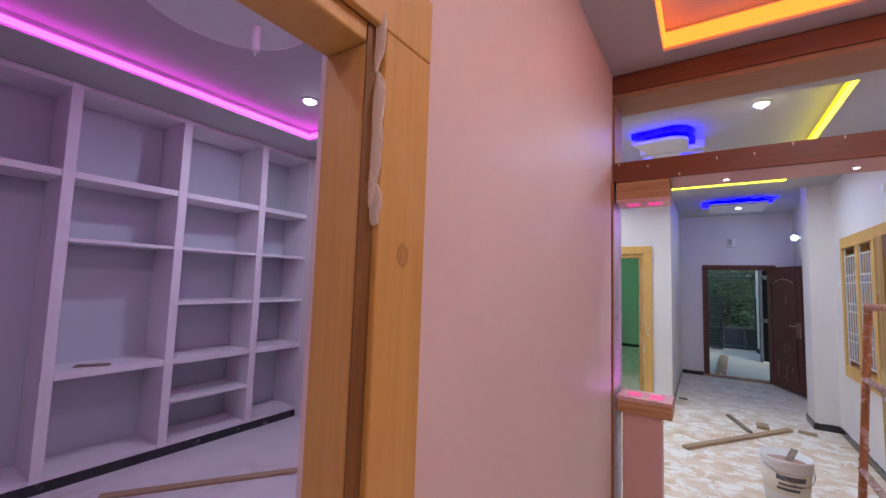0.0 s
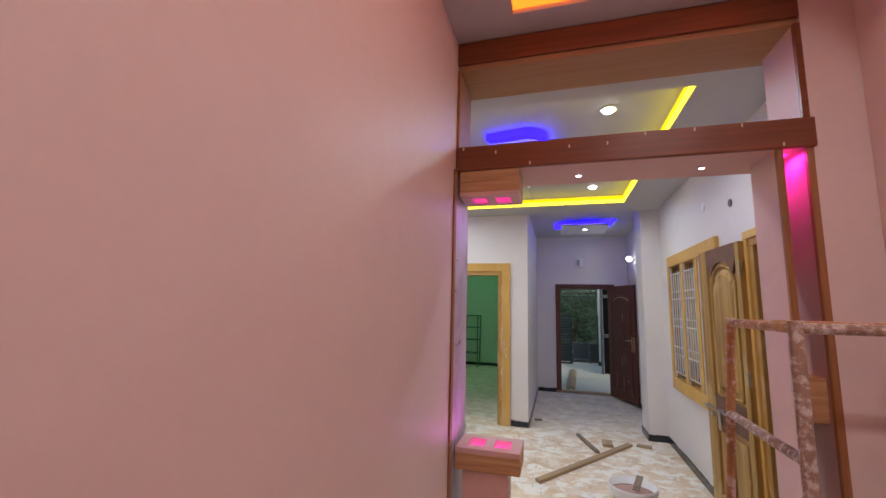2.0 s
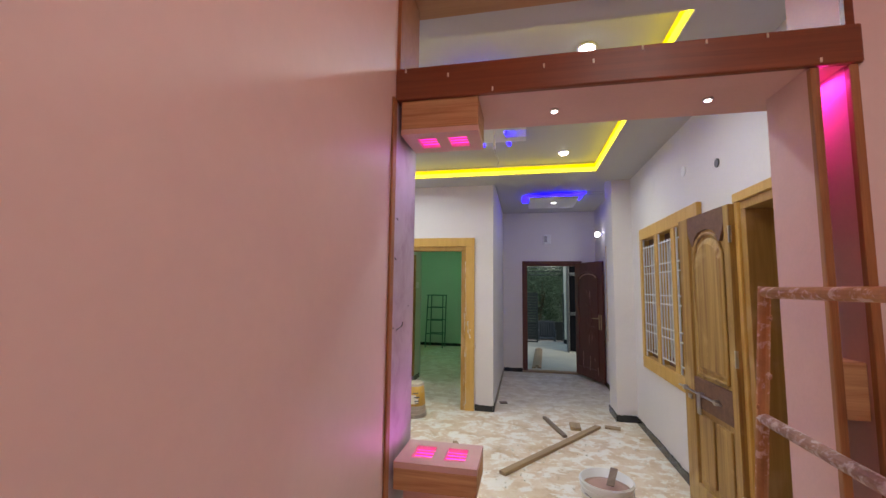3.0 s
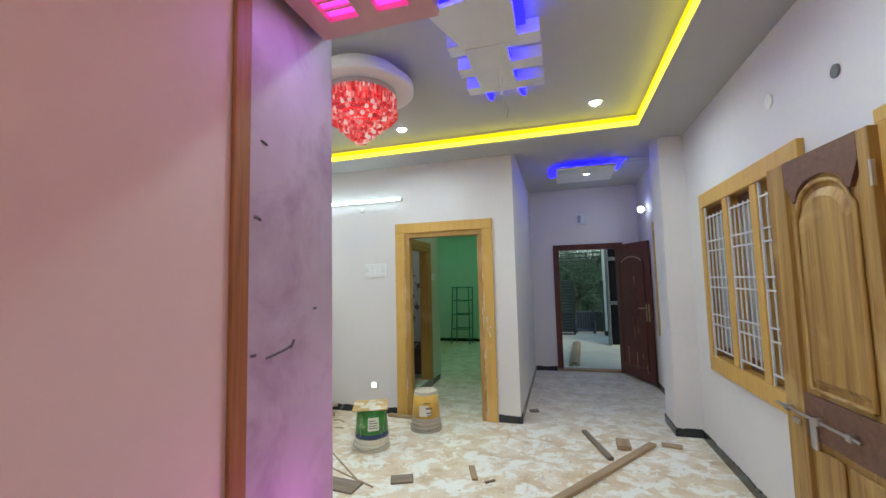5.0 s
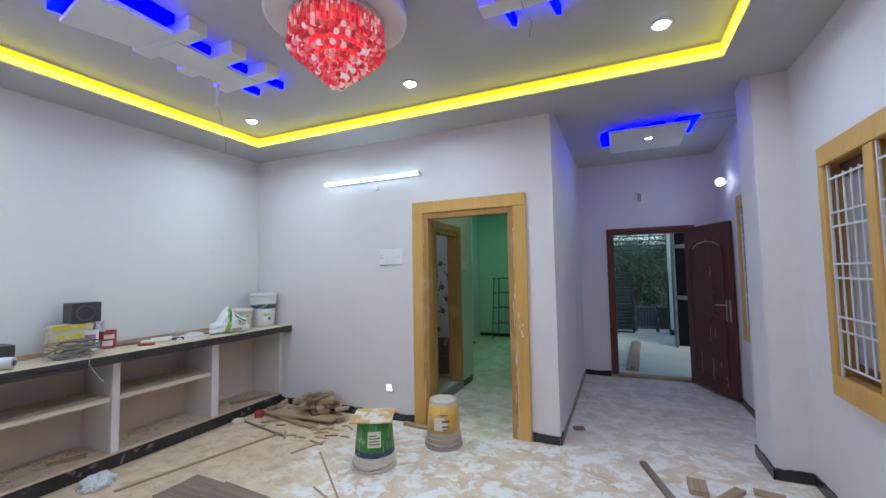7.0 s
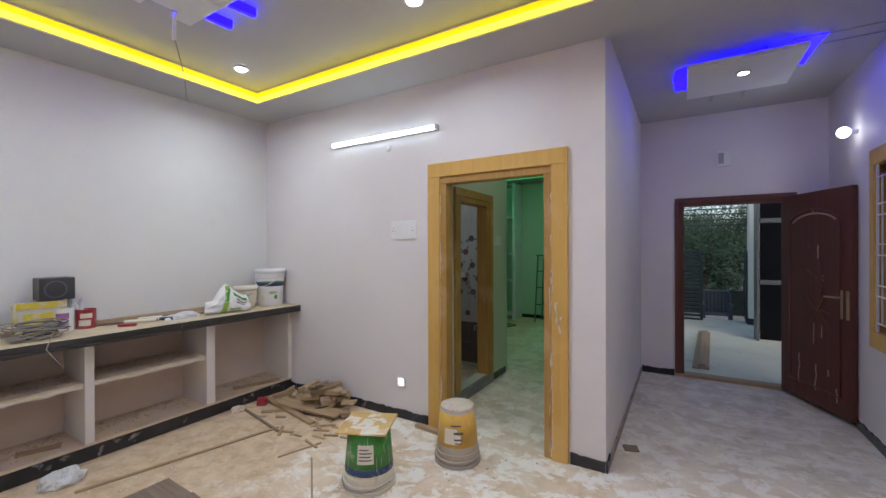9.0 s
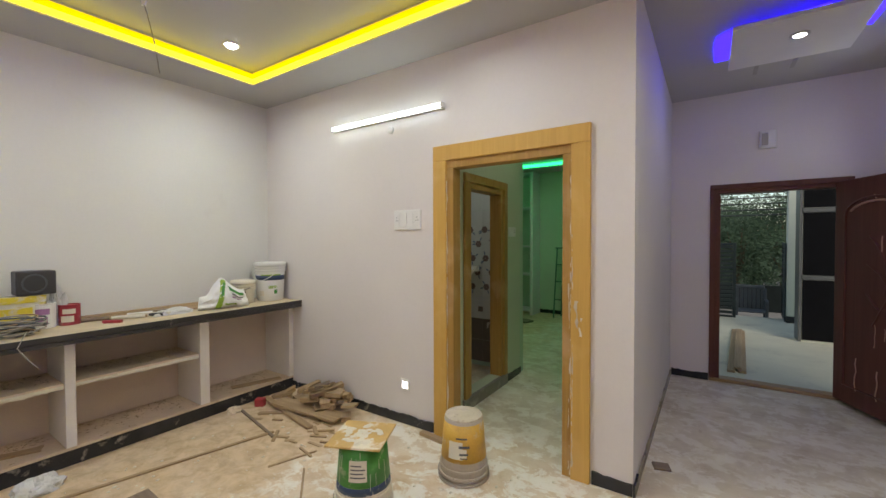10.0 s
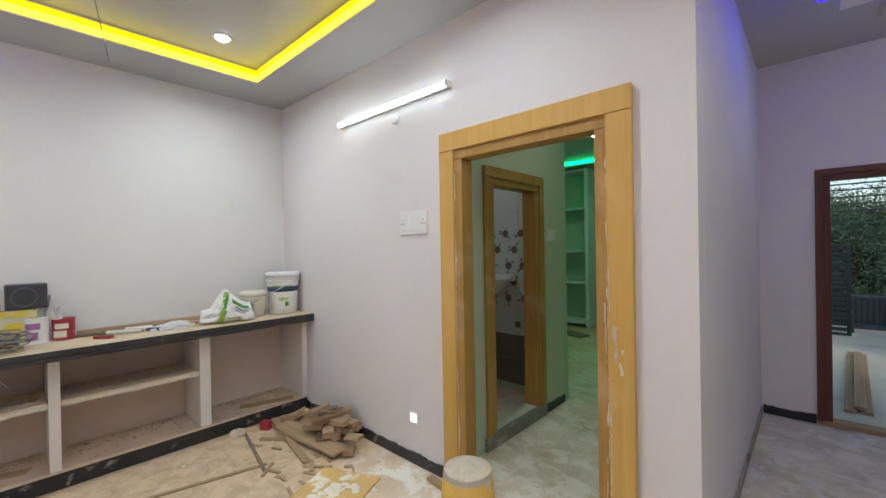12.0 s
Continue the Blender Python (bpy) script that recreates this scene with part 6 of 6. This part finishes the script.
# ---- outside the main door ----
for a, b, z in (((0.30, 9.50), (0.44, 12.05), -0.029), ((0.40, 9.52), (0.53, 12.0), -0.029), ((0.36, 9.55), (0.49, 11.95), 0.0)):
    plank("veranda_plank", a, b, 0.075, 0.028, z, "long pale timber lying on the veranda floor", "scrap", "veranda planks")
t = tagged(thing("black_tiled_wall", (1.7, 11.8, -0.03), "black polished tile wall with grey speckled bands", "wall"), kind="structure")
wpart("core", one(1.20, 3.3, 11.72, 12.0, -0.029, 3.1), "cream", t)
for z0, z1 in ((0.0, 0.87), (0.94, 1.84), (1.91, 3.0)):
    for k in range(4):
        x = 1.21 + 0.5 * k
        wpart("tile", one(x, x + 0.497, 11.70, 11.719, z0 + 0.002, z1 - 0.002, bevel=0.002), "black_cladding", t)
for z in (0.872, 1.842):
    wpart("band", one(1.20, 3.3, 11.692, 11.719, z, z + 0.066, bevel=0.003), "grey_band", t, "grey speckled band")
wpart("edge", one(1.165, 1.199, 11.70, 12.0, -0.029, 3.1, bevel=0.003), "grey_band", t)
t = thing("gate_pillar", (1.32, 13.4, -0.03), "cream painted gate pillar with a dark base", "pillar")
part("shaft", one(-0.08, 0.12, -0.1, 0.1, 0, 3.1, bevel=0.006), "cream", t)
part("base", one(-0.092, 0.132, -0.112, 0.112, 0, 0.12, bevel=0.004), "granite", t)


def gate_leaf(at, turn, width, label):
    t = thing("gate_leaf", at, label, "gate", turn)
    for x in (0.0, width - 0.05):
        part("stile", one(x, x + 0.05, -0.02, 0.02, 0, 1.42, bevel=0.004), "gate", t)
    for z in (0.0, 1.38):
        part("rail", one(0.051, width - 0.051, -0.02, 0.02, z, z + 0.04, bevel=0.003), "gate", t)
    z = 0.07
    while z < 1.34:
        part("slat", one(0.051, width - 0.051, -0.012, 0.012, z, z + 0.052, bevel=0.002), "gate", t)
        z += 0.078
    return t


gate_leaf((-0.42, 13.42, -0.03), 0, 0.93, "dark green slatted steel gate leaf, closed")
gate_leaf((1.235, 13.40, -0.03), 86, 0.95, "dark green slatted steel gate leaf, standing open")
t = thing("gate_top_bars", (0.5, 13.45, 1.85), "dark horizontal steel bars above the gate", "railing")
for z in (0.06, 0.16, 0.27, 0.38, 0.47):
    part("bar", rod(bmesh.new(), (-1.2, 0, z), (0.74, 0, z), 0.013, 8), "gate", t)
part("stanchion", rod(bmesh.new(), (-1.2, 0, -1.88), (-1.2, 0, 0.6), 0.02, 8), "gate", t)

t = thing("plastic_chair", (0.80, 14.35, -0.42), "dark grey moulded plastic armchair outside the gate", "chair")
part("seat", one(-0.23, 0.23, -0.22, 0.22, 0.40, 0.43, bevel=0.012), "grey_chair", t)
for k in range(7):
    x = -0.21 + 0.07 * k
    part("back_slat", one(x - 0.028, x + 0.028, 0.20 + 0.02 * (1 - (x / 0.21) ** 2), 0.225 + 0.02 * (1 - (x / 0.21) ** 2), 0.43, 0.86, bevel=0.004), "grey_chair", t)
part("top_rail", one(-0.24, 0.24, 0.20, 0.25, 0.85, 0.92, bevel=0.015), "grey_chair", t)
for s in (-1, 1):
    part("armrest", one(s * 0.23, s * 0.28, -0.20, 0.24, 0.62, 0.65, bevel=0.01), "grey_chair", t)
    for y in (-0.19, 0.20):
        part("leg", one(s * 0.22, s * 0.27, y - 0.025, y + 0.025, 0, 0.62 if y < 0 else 0.86, bevel=0.008), "grey_chair", t)
setting("compound_wall", one(-9, 9, 17.2, 17.4, -0.42, 0.25), "dark_wall", "low dark compound wall across the street", "wall")


def tree(x, y, h, seed, label):
    t = thing("tree", (x, y, -0.42), label, "tree")
    rnd = random.Random(seed)
    bm = bmesh.new()
    rod(bm, (0, 0, 0), (0.1, 0.05, h * 0.45), 0.16, 10, 0.10)
    tips = []
    for k in range(9):
        a, up = rnd.uniform(0, 6.28), rnd.uniform(0.55, 1.0)
        tip = Vector((math.cos(a) * h * 0.32 * rnd.uniform(0.4, 1), math.sin(a) * h * 0.32 * rnd.uniform(0.4, 1), h * up))
        rod(bm, (0.1, 0.05, h * rnd.uniform(0.25, 0.45)), tip, 0.05, 6, 0.012)
        tips.append(tip)
    part("trunk", bm, "bark", t)
    tips += [Vector((rnd.uniform(-0.4, 0.4) * h, rnd.uniform(-0.3, 0.3) * h, rnd.uniform(0.10, 0.8) * h)) for _ in range(16)]
    verts, faces = [], []
    for _ in range(11000):
        c = rnd.choice(tips) + Vector((rnd.gauss(0, 0.30), rnd.gauss(0, 0.30), rnd.gauss(0, 0.24)))
        u = Vector((rnd.gauss(0, 1), rnd.gauss(0, 1), rnd.gauss(0, 1))).normalized()
        w = u.orthogonal().normalized()
        s = rnd.uniform(0.016, 0.040)
        n = len(verts)
        verts += [c - u * s * 1.6, c + w * s * 0.55, c + u * s * 1.6, c - w * s * 0.55]
        faces.append((n, n + 1, n + 2, n + 3))
    me = bpy.data.meshes.new("crown")
    me.from_pydata([tuple(v) for v in verts], [], faces)
    me.materials.append(M["leaf"])
    ob = new("crown", me)
    ob.parent = t
    ob["kind"] = "stuff"
    return t


for k, (x, y, h) in enumerate(((-0.6, 19.0, 2.9), (0.7, 18.6, 2.6), (1.9, 19.2, 3.1), (0.1, 21.5, 3.4), (1.4, 22.0, 3.2), (3.0, 20.5, 3.5), (-2.2, 21.5, 3.6))):
    tree(x, y, h, 40 + k, "leafy green tree beyond the compound wall")
